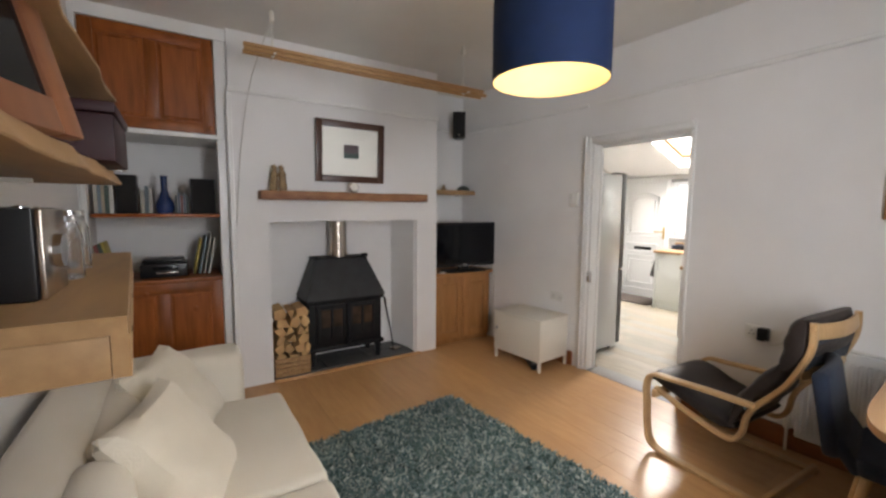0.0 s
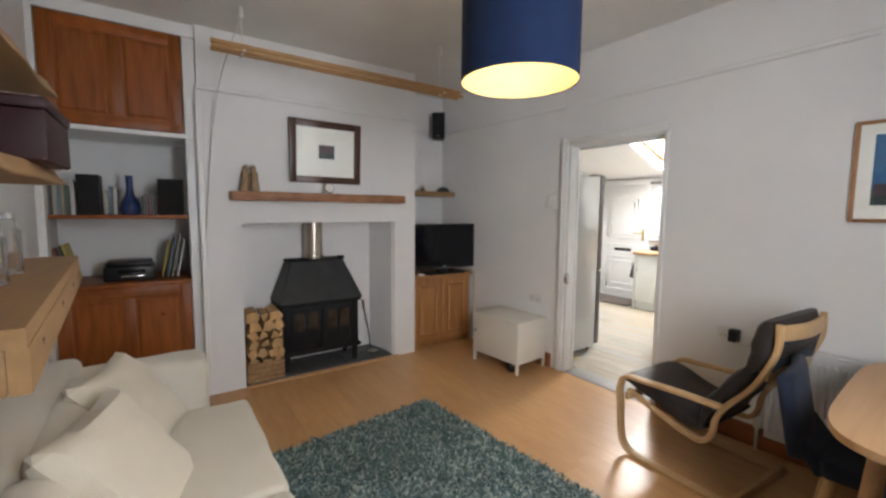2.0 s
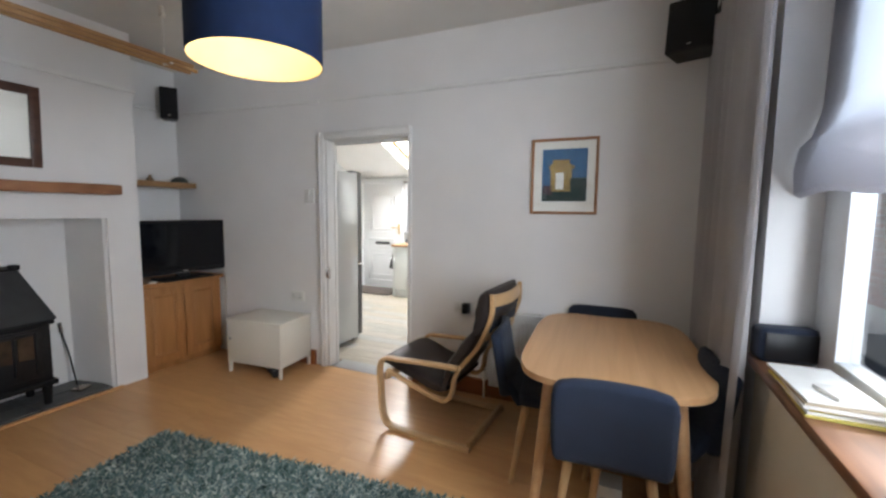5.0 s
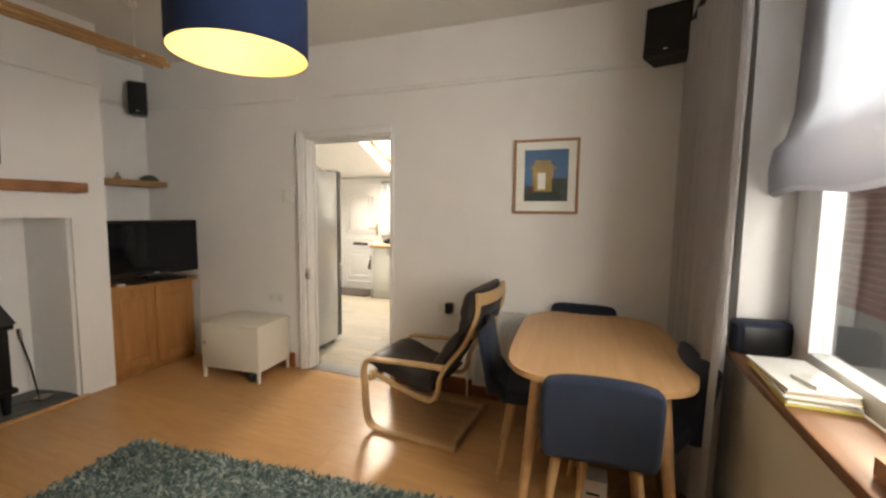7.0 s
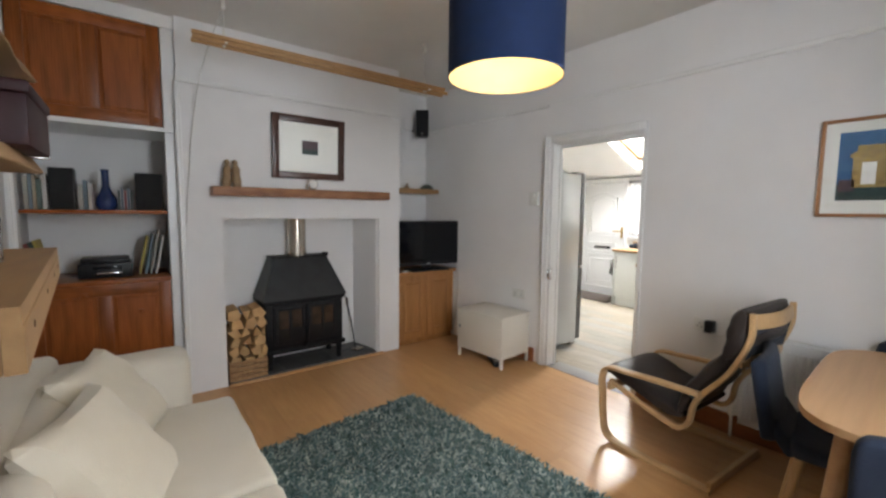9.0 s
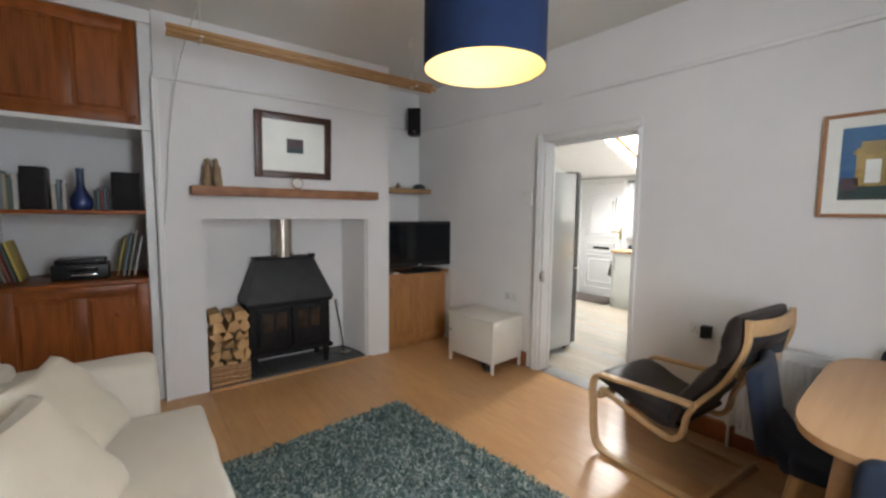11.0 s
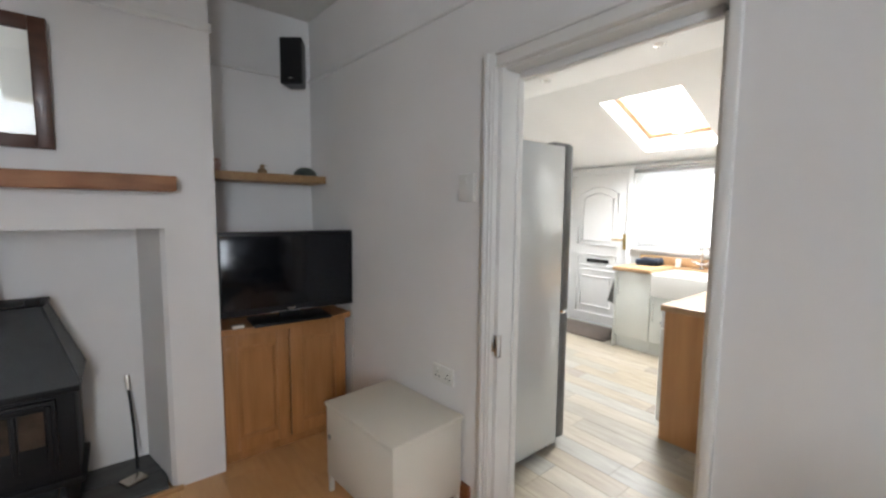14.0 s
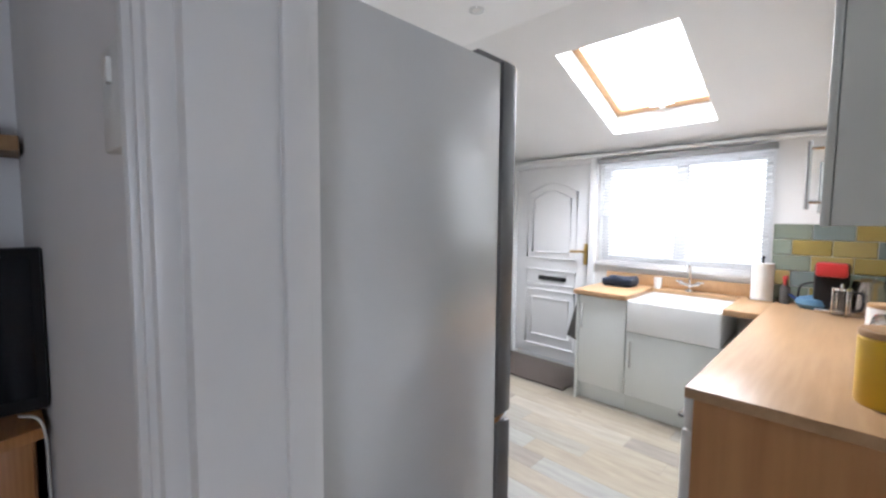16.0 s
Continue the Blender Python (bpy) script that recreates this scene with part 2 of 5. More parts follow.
GROUT = mat("grout", (0.62, 0.61, 0.57), (0.55, 0.54, 0.5), 0.9, scale=20)
RADI = mat("radiator_enamel", (0.76, 0.76, 0.75), (0.73, 0.73, 0.72), 0.35, scale=3)
SKIRT = mat("pine_skirting", (0.30, 0.10, 0.03), (0.20, 0.06, 0.016), 0.4, scale=5, stretch=(4, 0.6, 4), wave=True)
SOCKET = mat("socket_plastic", (0.78, 0.77, 0.73), rough=0.35)
YELLOW = mat("yellow_enamel", (0.66, 0.42, 0.015), (0.60, 0.37, 0.012), 0.35, scale=4)
PAPER = mat("paper", (0.78, 0.76, 0.72), (0.70, 0.68, 0.64), 0.8, scale=12)
BLUEGLAZE = mat("blue_glaze", (0.018, 0.04, 0.14), (0.01, 0.02, 0.08), 0.25, scale=8)
RED = mat("red_plastic", (0.42, 0.02, 0.02), rough=0.35)
CHERRY = mat("cherry_frame", (0.25, 0.095, 0.04), (0.17, 0.06, 0.025), 0.45, scale=8, wave=True)
BURGUNDY = mat("burgundy_lacquer", (0.034, 0.005, 0.007), (0.022, 0.003, 0.005), 0.5, scale=4)
STONE = mat("carved_stone", (0.34, 0.235, 0.13), (0.20, 0.13, 0.07), 0.8, scale=20, bump=0.4, bscale=60)
MAT = mat("door_mat", (0.13, 0.10, 0.085), (0.08, 0.065, 0.055), 0.95, scale=60, bump=0.8, bscale=300)
CORD = mat("white_cord", (0.68, 0.66, 0.62), rough=0.8)
BOOKS = palette("book_cloth", [(0.55, 0.52, 0.45), (0.62, 0.50, 0.12), (0.20, 0.26, 0.30), (0.36, 0.10, 0.10), (0.60, 0.58, 0.54), (0.10, 0.14, 0.12), (0.44, 0.36, 0.26)], 0.6)
PILE = palette("rug_pile", [(0.045, 0.10, 0.105), (0.12, 0.19, 0.18), (0.30, 0.36, 0.33), (0.06, 0.13, 0.13), (0.46, 0.49, 0.44), (0.09, 0.15, 0.135), (0.17, 0.24, 0.23)], 0.9, 0, island=True, sheen=0.2)
RUGBASE = mat("rug_backing", (0.10, 0.15, 0.145), (0.05, 0.09, 0.09), 0.95, scale=120)
BRICK = mat("outside_brick", (0.32, 0.13, 0.09), (0.22, 0.09, 0.065), 0.85, scale=12, bump=0.3, bscale=60, rand=0.15)
MORTAR = mat("mortar", (0.40, 0.37, 0.33), rough=0.9)
GREY = mat("grey_vent", (0.3, 0.3, 0.3), rough=0.5)
FLYER = mat("dark_flap", (0.09, 0.085, 0.08), (0.06, 0.057, 0.054), 0.7)
MOUNTBLUE = mat("print_sky", (0.035, 0.13, 0.27), (0.025, 0.10, 0.22), 0.6, scale=4)
MOUNTGOLD = mat("print_stone", (0.45, 0.30, 0.09), (0.22, 0.14, 0.05), 0.6, scale=40)
MOUNTGREEN = mat("print_bush", (0.025, 0.055, 0.045), (0.012, 0.03, 0.03), 0.6, scale=25)
MOUNTRED = mat("print_dusk", (0.10, 0.055, 0.06), (0.05, 0.035, 0.045), 0.6, scale=30)


for m in (IRON, BLACK, SCREEN, NAVY, LEATHER, PINE, PINE_H, SHADE, BURGUNDY):
    m.node_tree.nodes["Principled BSDF"].inputs["Specular IOR Level"].default_value = 0.28


# ---- shape helpers ----
def box(lo, hi, bev=0.0, seg=2):
    bm = bmesh.new()
    bmesh.ops.create_cube(bm, size=1)
    for v in bm.verts:
        v.co = Vector([lo[i] + (v.co[i] + 0.5) * (hi[i] - lo[i]) for i in range(3)])
    if bev:
        bmesh.ops.bevel(bm, geom=bm.edges[:], offset=bev, segments=seg, profile=0.5, affect="EDGES", clamp_overlap=True)
    return bm


def join(*bms):
    out = bmesh.new()
    for b in bms:
        me = bpy.data.meshes.new("tmp")
        b.to_mesh(me)
        b.free()
        out.from_mesh(me)
        bpy.data.meshes.remove(me)
    return out


def moved(bm, m):
    bmesh.ops.transform(bm, matrix=m, verts=bm.verts[:])
    return bm


def cyl(p, q, r, r2=None, n=20, caps=True):
    p, q = Vector(p), Vector(q)
    bm = bmesh.new()
    bmesh.ops.create_cone(bm, cap_ends=caps, segments=n, radius1=r, radius2=r if r2 is None else r2, depth=(q - p).length)
    return moved(bm, Matrix.Translation((p + q) / 2) @ (q - p).to_track_quat("Z", "Y").to_matrix().to_4x4())


def lathe(profile, n=28):
    bm = bmesh.new()
    rings = [[bm.verts.new((r * math.cos(2 * math.pi * i / n), r * math.sin(2 * math.pi * i / n), z)) for i in range(n)] for r, z in profile]
    for a, b in zip(rings, rings[1:]):
        for i in range(n):
            bm.faces.new((a[i], a[(i + 1) % n], b[(i + 1) % n], b[i]))
    return bm


def prism(poly, z0, z1):
    """An upright block on a plan outline, counter-clockwise."""
    bm = bmesh.new()
    a = [bm.verts.new((x, y, z0)) for x, y in poly]
    b = [bm.verts.new((x, y, z1)) for x, y in poly]
    bm.faces.new(a[::-1])
    bm.faces.new(b)
    for i in range(len(a)):
        j = (i + 1) % len(a)
        bm.faces.new((a[i], a[j], b[j], b[i]))
    return bm


def sweep(points, w, h, side):
    """A bar of w (along side) by h swept along points."""
    bm, side = bmesh.new(), Vector(side).normalized()
    P, rings = [Vector(p) for p in points], []
    for i, p in enumerate(P):
        t = (P[min(i + 1, len(P) - 1)] - P[max(i - 1, 0)]).normalized()
        u = t.cross(side).normalized()
        rings.append([bm.verts.new(p + side * (a * w / 2) + u * (b * h / 2)) for a, b in ((-1, -0.6), (-0.6, -1), (0.6, -1), (1, -0.6), (1, 0.6), (0.6, 1), (-0.6, 1), (-1, 0.6))])
    for a, b in zip(rings, rings[1:]):
        for i in range(8):
            bm.faces.new((a[i], a[(i + 1) % 8], b[(i + 1) % 8], b[i]))
    bm.faces.new(rings[0][::-1])
    bm.faces.new(rings[-1])
    return bm


def smooth_path(ctrl, n=8):
    P, out = [Vector(c) for c in ctrl], []
    for i in range(len(P) - 1):
        a, b, c, d = P[max(i - 1, 0)], P[i], P[i + 1], P[min(i + 2, len(P) - 1)]
        for k in range(n):
            t = k / n
            out.append(0.5 * ((2 * b) + (c - a) * t + (2 * a - 5 * b + 4 * c - d) * t * t + (3 * b - a - 3 * c + d) * t ** 3))
    return out + [P[-1]]


def tube(points, r, n=8):
    bm, P, rings = bmesh.new(), [Vector(p) for p in points], []
    for i, p in enumerate(P):
        q = (P[min(i + 1, len(P) - 1)] - P[max(i - 1, 0)]).to_track_quat("Z", "Y")
        rings.append([bm.verts.new(p + q @ Vector((r * math.cos(6.28318 * k / n), r * math.sin(6.28318 * k / n), 0))) for k in range(n)])
    for a, b in zip(rings, rings[1:]):
        for i in range(n):
            bm.faces.new((a[i], a[(i + 1) % n], b[(i + 1) % n], b[i]))
    bm.faces.new(rings[0][::-1])
    bm.faces.new(rings[-1])
    return bm


def part(name, bm, material, parent=None, label="", smooth=True):
    me = bpy.data.meshes.new(name)
    bmesh.ops.recalc_face_normals(bm, faces=bm.faces[:])
    bm.to_mesh(me)
    bm.free()
    me.materials.append(material)
    if smooth:
        me.shade_smooth()
        me.set_sharp_from_angle(angle=radians(38))
    ob = new(name, me)
    if parent:
        ob.parent = parent
    return tagged(ob, label)


def thing(name, label, category, at=(0, 0, 0), rz=0.0, group="", kind=""):
    ob = new(name)
    ob.empty_display_size = 0.05
    ob.matrix_world = pose(*at, 0, 0, rz)
    return tagged(ob, label, category, group, kind)


def shell(name, bm, material, label, category):
    return tagged(part(name, bm, material, None, label, smooth=False), label, category, kind="structure")


def pieces(name, me, spots, parent):
    for m in spots:
        ob = new(name, me)
        ob.parent = parent
        ob.matrix_basis = m


def mesh_of(name, bm, material):
    me = bpy.data.meshes.new(name)
    bmesh.ops.recalc_face_normals(bm, faces=bm.faces[:])
    bm.to_mesh(me)
    bm.free()
    me.materials.append(material)
    return me


def cushion(w, d, h, puff=0.5, n=14, seed=0):
    """A soft pillow lying in x y, thick in z."""
    bm, r = bmesh.new(), random.Random(seed)
    ph = [r.uniform(0, 6) for _ in range(4)]
    top, bot = {}, {}
    for i in range(n + 1):
        for j in range(n + 1):
            u, v = 2 * i / n - 1, 2 * j / n - 1
            pin = 1 - 0.10 * (1 - u * u) * abs(v) ** 3, 1 - 0.10 * (1 - v * v) * abs(u) ** 3
            t = ((1 - u ** 4) * (1 - v ** 4)) ** puff
            wob = 0.03 * h * (math.sin(5 * u + ph[0]) * math.cos(4 * v + ph[1]) + math.sin(9 * v + 3 * u + ph[2]))
            x, y = u * w / 2 * pin[1], v * d / 2 * pin[0]
            top[i, j] = bm.verts.new((x, y, h / 2 * t + wob * t))
            edge = i in (0, n) or j in (0, n)
            bot[i, j] = top[i, j] if edge else bm.verts.new((x, y, -h / 2 * t + wob * t))
    for i in range(n):
        for j in range(n):
            bm.faces.new((top[i, j], top[i + 1, j], top[i + 1, j + 1], top[i, j + 1]))
            bm.faces.new((bot[i, j], bot[i, j + 1], bot[i + 1, j + 1], bot[i + 1, j]))
    return bm


# ---- large structure: living room ----
X0, Y0, YC, YB, H = 1.08, -0.02, 4.07, 4.66, 2.75
shell("floor_living", box((0.9, -0.3, -0.12), (4.66, 4.85, -0.008)), GAP, "dark subfloor under orange laminate boards", "floor")
shell("ceiling_living", box((0.9, -0.3, H), (4.86, 4.85, H + 0.15)), CEIL, "uneven off-white plaster ceiling", "ceiling")
shell("wall_west", box((0.9, -0.3, 0), (X0, 4.85, H)), WALL, "white painted plaster wall behind the sofa", "wall")
shell("wall_north", box((X0, YB, 0), (4.86, 4.85, H)), WALL, "white painted wall at the back of the alcoves", "wall")
shell("wall_chimney", join(box((1.965, YC, 0), (2.225, YB, H)), box((3.575, YC, 0), (3.80, YB, H)), box((2.225, YC, 1.33), (3.575, YB, H)),
                           prism([(3.556, 4.105), (3.575, 4.09), (3.575, 4.45), (3.475, 4.45)], 0, 1.33),
                           box((2.225, 4.45, 0), (3.575, YB, 1.33))), WALL, "white plastered chimney breast with square fireplace opening", "wall")
shell("wall_east", join(box((4.68, -0.3, 0), (4.79, 2.07, H)), prism([(4.68, 2.07), (4.79, 2.07), (4.78, 2.90), (4.655, 2.90)], 2.034, H),
                        prism([(4.655, 2.90), (4.78, 2.90), (4.78, YB), (4.53, YB)], 0, H)), WALL, "white plaster wall with doorway to the kitchen", "wall")
WX0, WX1, WZ0, WZ1 = 2.25, 3.72, 0.86, 2.42
shell("wall_south", join(box((X0, -0.3, 0), (WX0, Y0, H)), box((WX1, -0.3, 0), (4.68, Y0, H)), box((WX0, -0.3, WZ1), (WX1, Y0, H))), WALL,
      "white painted wall round the window", "wall")
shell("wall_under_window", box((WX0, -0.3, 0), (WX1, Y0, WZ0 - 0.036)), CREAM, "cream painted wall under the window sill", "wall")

# picture rails
shell("trim_rail_chimney", box((1.955, YC - 0.022, 2.30), (3.815, YC + 0.01, 2.335), 0.008), TRIM, "thin white picture rail across the chimney breast", "trim")
shell("trim_rail_east", join(box((4.655, Y0, 2.325), (4.69, 2.95, 2.355), 0.008), moved(box((-0.02, 0, 2.325), (0.02, 1.72, 2.355), 0.008), pose(4.655, 2.94, 0, 0, 0, 4.2))), TRIM, "thin white picture rail above the doorway", "trim")
shell("trim_rail_alcove", box((3.80, YB - 0.02, 2.325), (4.53, YB + 0.004, 2.355), 0.008), TRIM, "thin white picture rail in the alcove", "trim")
shell("baseboard_east", join(box((4.660, 0.0, 0), (4.684, 2.04, 0.13), 0.006), moved(box((-0.02, 0, 0), (0.012, 0.62, 0.13), 0.006), pose(4.640, 3.02, 0, 0, 0, 4.2))), SKIRT, "reddish pine skirting board", "skirting")
shell("trim_post", join(box((1.955, YC - 0.012, 0), (1.985, YC + 0.02, 2.30), 0.006), tube([(1.955, YC - 0.01, z * 0.1) for z in range(0, 24)], 0.009)), TRIM, "painted cable cover up the chimney edge", "trim")

# kitchen doorway lining
door = thing("door_1", "open white-painted doorway frame with moulded architrave", "doorway", kind="structure")
part("architrave_side", join(box((4.625, 2.892, 0), (4.668, 2.946, 2.07), 0.008), box((4.612, 2.924, 0), (4.65, 2.946, 2.07), 0.008), box((4.618, 2.904, 0), (4.65, 2.915, 2.0), 0.005)), TRIM, door)
part("architrave_head", join(box((4.628, 2.05, 2.008), (4.672, 2.891, 2.07), 0.008), box((4.618, 2.05, 2.051), (4.66, 2.891, 2.07), 0.007)), TRIM, door)
part("jamb", join(box((4.648, 2.868, 0), (4.782, 2.905, 2.03), 0.006), box((4.735, 2.858, 0), (4.765, 2.87, 1.98), 0.004)), TRIM, door)
part("jamb", join(box((4.664, 2.055, 0), (4.80, 2.086, 2.03), 0.006), box((4.745, 2.083, 0), (4.782, 2.122, 1.985), 0.004)), TRIM, door)
part("head_lining", join(box((4.66, 2.086, 2.0), (4.797, 2.868, 2.032), 0.004), box((4.737, 2.1225, 1.972), (4.778, 2.858, 2.004), 0.004)), TRIM, door)
part("strike_plate", join(box((4.640, 2.862, 0.80), (4.665, 2.903, 0.90), 0.004), box((4.634, 2.885, 0.82), (4.648, 2.900, 0.88), 0.003)), CHROME, door, "dark steel strike plate")
part("threshold", box((4.655, 2.086, -0.02), (4.84, 2.868, 0.004), 0.003), GREY, door, "grey metal threshold strip")

# living-room window
win = thing("window_1", "white sash window with brick wall outside", "window", kind="structure")
GY = -0.20
part("window_frame", join(box((WX0, GY - 0.04, WZ0), (WX0 + 0.07, GY + 0.03, WZ1), 0.006), box((WX1 - 0.235, GY - 0.04, WZ0), (WX1 - 0.10, GY + 0.03, WZ1), 0.006), box((WX1 - 0.097, GY - 0.04, WZ0), (WX1, GY + 0.012, WZ1), 0.006),
                          box((WX0 + 0.07, GY - 0.04, WZ0), (WX1 - 0.235, GY + 0.03, WZ0 + 0.07), 0.006), box((WX0 + 0.07, GY - 0.04, WZ1 - 0.07), (WX1 - 0.235, GY + 0.03, WZ1), 0.006),
                          box((2.84, GY - 0.03, WZ0 + 0.07), (2.89, GY + 0.02, WZ1 - 0.07), 0.005)), UPVC, win)
for a, b in ((WX0 + 0.07, 2.84), (2.89, WX1 - 0.235)):
    p = part("pane", box((a, GY - 0.012, WZ0 + 0.07), (b, GY - 0.008, WZ1 - 0.07)), PANE, win)
    p.visible_shadow = False
part("window_sill", box((WX0 - 0.05, GY + 0.032, WZ0 - 0.035), (WX1 - 0.002, 0.018, WZ0 + 0.003), 0.01), SILL, win, "brown varnished wooden sill")

# ---- kitchen structure ----
KX, KY0, KY1, KXF, KZ, KZW = 8.14, 2.12, 5.05, 6.65, 2.55, 1.985
shell("floor_kitchen", box((4.66, 1.9, -0.12), (8.4, 5.2, -0.008)), GAP, "subfloor under the kitchen boards", "floor")
shell("wall_kitchen_south", box((4.79, 1.95, 0), (8.4, KY0, 2.9)), KWALL, "white kitchen wall behind the worktop", "wall")
shell("wall_kitchen_north", box((4.78, KY1, 0), (8.4, 5.2, 2.9)), KWALL, "white kitchen wall behind the fridge", "wall")
DW0, DW1, BW0, BW1, BZ0, BZ1 = 4.10, 4.97, 2.84, 4.05, 1.03, 1.90
shell("wall_kitchen_east", join(box((KX, KY0, 0), (8.34, BW0, 2.2)), box((KX, BW0, 0), (8.34, BW1, BZ0)), box((KX, BW0, BZ1), (8.34, BW1, 2.2)), box((KX, BW1, 0), (8.34, DW0, 2.2)),
                                box((KX, DW1, 0), (8.34, KY1, 2.2)), box((KX, DW0, 1.95), (8.34, DW1, 2.2))), KWALL, "white end wall of the kitchen with window and door", "wall")
shell("ceiling_kitchen", box((4.78, KY0, KZ), (KXF, KY1, KZ + 0.12)), KWALL, "flat white kitchen ceiling", "ceiling")
slope = (KZW - KZ) / (KX - KXF)


def on_slope(x, y, up=0.0):
    k = 1 / math.hypot(1, slope)
    return Vector((x - slope * k * up, y, KZ + (x - KXF) * slope + k * up))


def slab(x0, x1, y0, y1, lo, hi):
    bm = bmesh.new()
    c = [[bm.verts.new(on_slope(x, y, u)) for x, y in ((x0, y0), (x1, y0), (x1, y1), (x0, y1))] for u in (lo, hi)]
    bm.faces.new(c[0][::-1])
    bm.faces.new(c[1])
    for i in range(4):
        bm.faces.new((c[0][i], c[0][(i + 1) % 4], c[1][(i + 1) % 4], c[1][i]))
    return bm


SX0, SX1, SY0, SY1 = 6.955, 7.885, 3.14, 3.845
shell("ceiling_kitchen_slope", join(slab(KXF, SX0, KY0, KY1, 0, 0.22), slab(SX1, 8.3, KY0, KY1, 0, 0.22), slab(SX0, SX1, KY0, SY0, 0, 0.22), slab(SX0, SX1, SY1, KY1, 0, 0.22)), KWALL,
      "sloping white ceiling with roof window", "ceiling")
rw = thing("window_2", "pine roof window in the sloping kitchen ceiling", "roof window", kind="structure")
part("window_frame", join(slab(SX0, SX0 + 0.05, SY0, SY1, 0.16, 0.23), slab(SX1 - 0.06, SX1, SY0, SY1, 0.16, 0.23), slab(SX0 + 0.05, SX1 - 0.06, SY0, SY0 + 0.05, 0.16, 0.23), slab(SX0 + 0.05, SX1 - 0.06, SY1 - 0.05, SY1, 0.16, 0.23)), SHELF, rw, "pale pine frame")
rp = part("pane", slab(SX0 + 0.05, SX1 - 0.06, SY0 + 0.05, SY1 - 0.05, 0.19, 0.195), GLASS, rw)
rp.visible_shadow = False
part("latch", join(slab(SX1 - 0.08, SX1 - 0.065, 3.41, 3.57, 0.14, 0.16), slab(SX1 - 0.085, SX1 - 0.05, 3.47, 3.51, 0.13, 0.165)), CHROME, rw, "grey metal window latch")

kw = thing("window_3", "white kitchen window over the sink", "window", kind="structure")
part("window_frame", join(box((8.20, BW0, BZ0), (8.27, BW0 + 0.06, BZ1), 0.005), box((8.20, BW1 - 0.06, BZ0), (8.27, BW1, BZ1), 0.005), box((8.20, BW0 + 0.06, BZ0), (8.27, BW1 - 0.06, BZ0 + 0.06), 0.005),
                          box((8.20, BW0 + 0.06, BZ1 - 0.06), (8.27, BW1 - 0.06, BZ1), 0.005), box((8.20, 3.38, BZ0 + 0.06), (8.27, 3.47, BZ1 - 0.06), 0.005)), UPVC, kw)
for a, b in ((BW0 + 0.06, 3.38), (3.47, BW1 - 0.06)):
    p = part("pane", box((8.232, a, BZ0 + 0.06), (8.236, b, BZ1 - 0.06)), GLASS, kw)
    p.visible_shadow = False
part("window_sill", box((8.10, BW0 - 0.02, BZ0 - 0.03), (8.20, BW1 + 0.02, BZ0 + 0.002), 0.006), UPVC, kw)

bd = thing("door_2", "white panelled back door with brass handle", "door", kind="structure")
part("door_frame", join(box((8.11, DW0 - 0.02, 0), (8.20, DW0 + 0.04, 1.95), 0.006), box((8.11, DW1 - 0.04, 0), (8.20, DW1 + 0.02, 1.95), 0.006), box((8.11, DW0 + 0.04, 1.90), (8.20, DW1 - 0.04, 1.95), 0.006)), UPVC, bd)
part("door_leaf", box((8.145, DW0 + 0.04, 0.03), (8.19, DW1 - 0.04, 1.90), 0.004), UPVC, bd)


def panel_ring(y0, y1, z0, z1, arch):
    pts = [(y0, z0), (y1, z0)]
    n = 9
    for i in range(n + 1):
        a = i / n
        pts.append((y1 + (y0 - y1) * a, z1 + arch * math.sin(math.pi * a)))
    pts.append((y0, z0))
    return tube([(8.143, y, z) for y, z in pts], 0.011, 6)


for (a, b, c, d, e) in ((4.27, 4.80, 1.02, 1.66, 0.09), (4.33, 4.74, 1.08, 1.60, 0.08), (4.27, 4.80, 0.14, 0.70, 0.0), (4.33, 4.74, 0.24, 0.62, 0.0), (4.27, 4.80, 0.76, 0.90, 0.0)):
    part("door_moulding", panel_ring(a, b, c, d, e), UPVC, bd)
part("letterbox", box((8.130, 4.36, 0.80), (8.147, 4.66, 0.845), 0.006), BLACK, bd, "black letter plate")
part("door_handle", join(box((8.128, 4.155, 0.99), (8.148, 4.185, 1.18), 0.006), tube([(8.13, 4.17, 1.11), (8.085, 4.17, 1.11), (8.08, 4.20, 1.11), (8.085, 4.30, 1.105)], 0.010)), BRASS, bd, "brass lever handle")
for z in (0.25, 1.0, 1.7):
    part("hinge", cyl((8.125, 4.945, z - 0.05), (8.125, 4.945, z + 0.05), 0.012, n=10), UPVC, bd)
shell("trim_kitchen_beam", box((8.07, KY0, 1.945), (8.145, KY1, 1.965), 0.004), KWALL, "thin white batten above the kitchen window", "trim")

# ---- outside ----
shell("ground", box((-60, -60, -0.4), (60, 60, -0.13)), SLATE, "grey paved ground outside the house", "ground")
bw = shell("wall_outside", box((2.6, -2.22, -0.13), (9.0, -2.0, 1.9)), MORTAR, "red brick yard wall outside the window", "wall")

# ---- living room: fireplace wall ----
mantel = thing("mantel_shelf", "rough reddish-brown timber mantel beam on chimney breast", "mantel")
bm = box((2.15, 3.94, 1.505), (3.625, YC + 0.01, 1.575), 0.008)
bmesh.ops.subdivide_edges(bm, edges=[e for e in bm.edges if abs(e.verts[0].co.x - e.verts[1].co.x) > 0.5], cuts=24)
for v in bm.verts:
    v.co += Vector((0, 1, 0.6)) * (noise.noise(v.co * 7) * 0.010 if v.co.y < 4.0 else 0)
part("beam", bm, MANTEL, mantel)

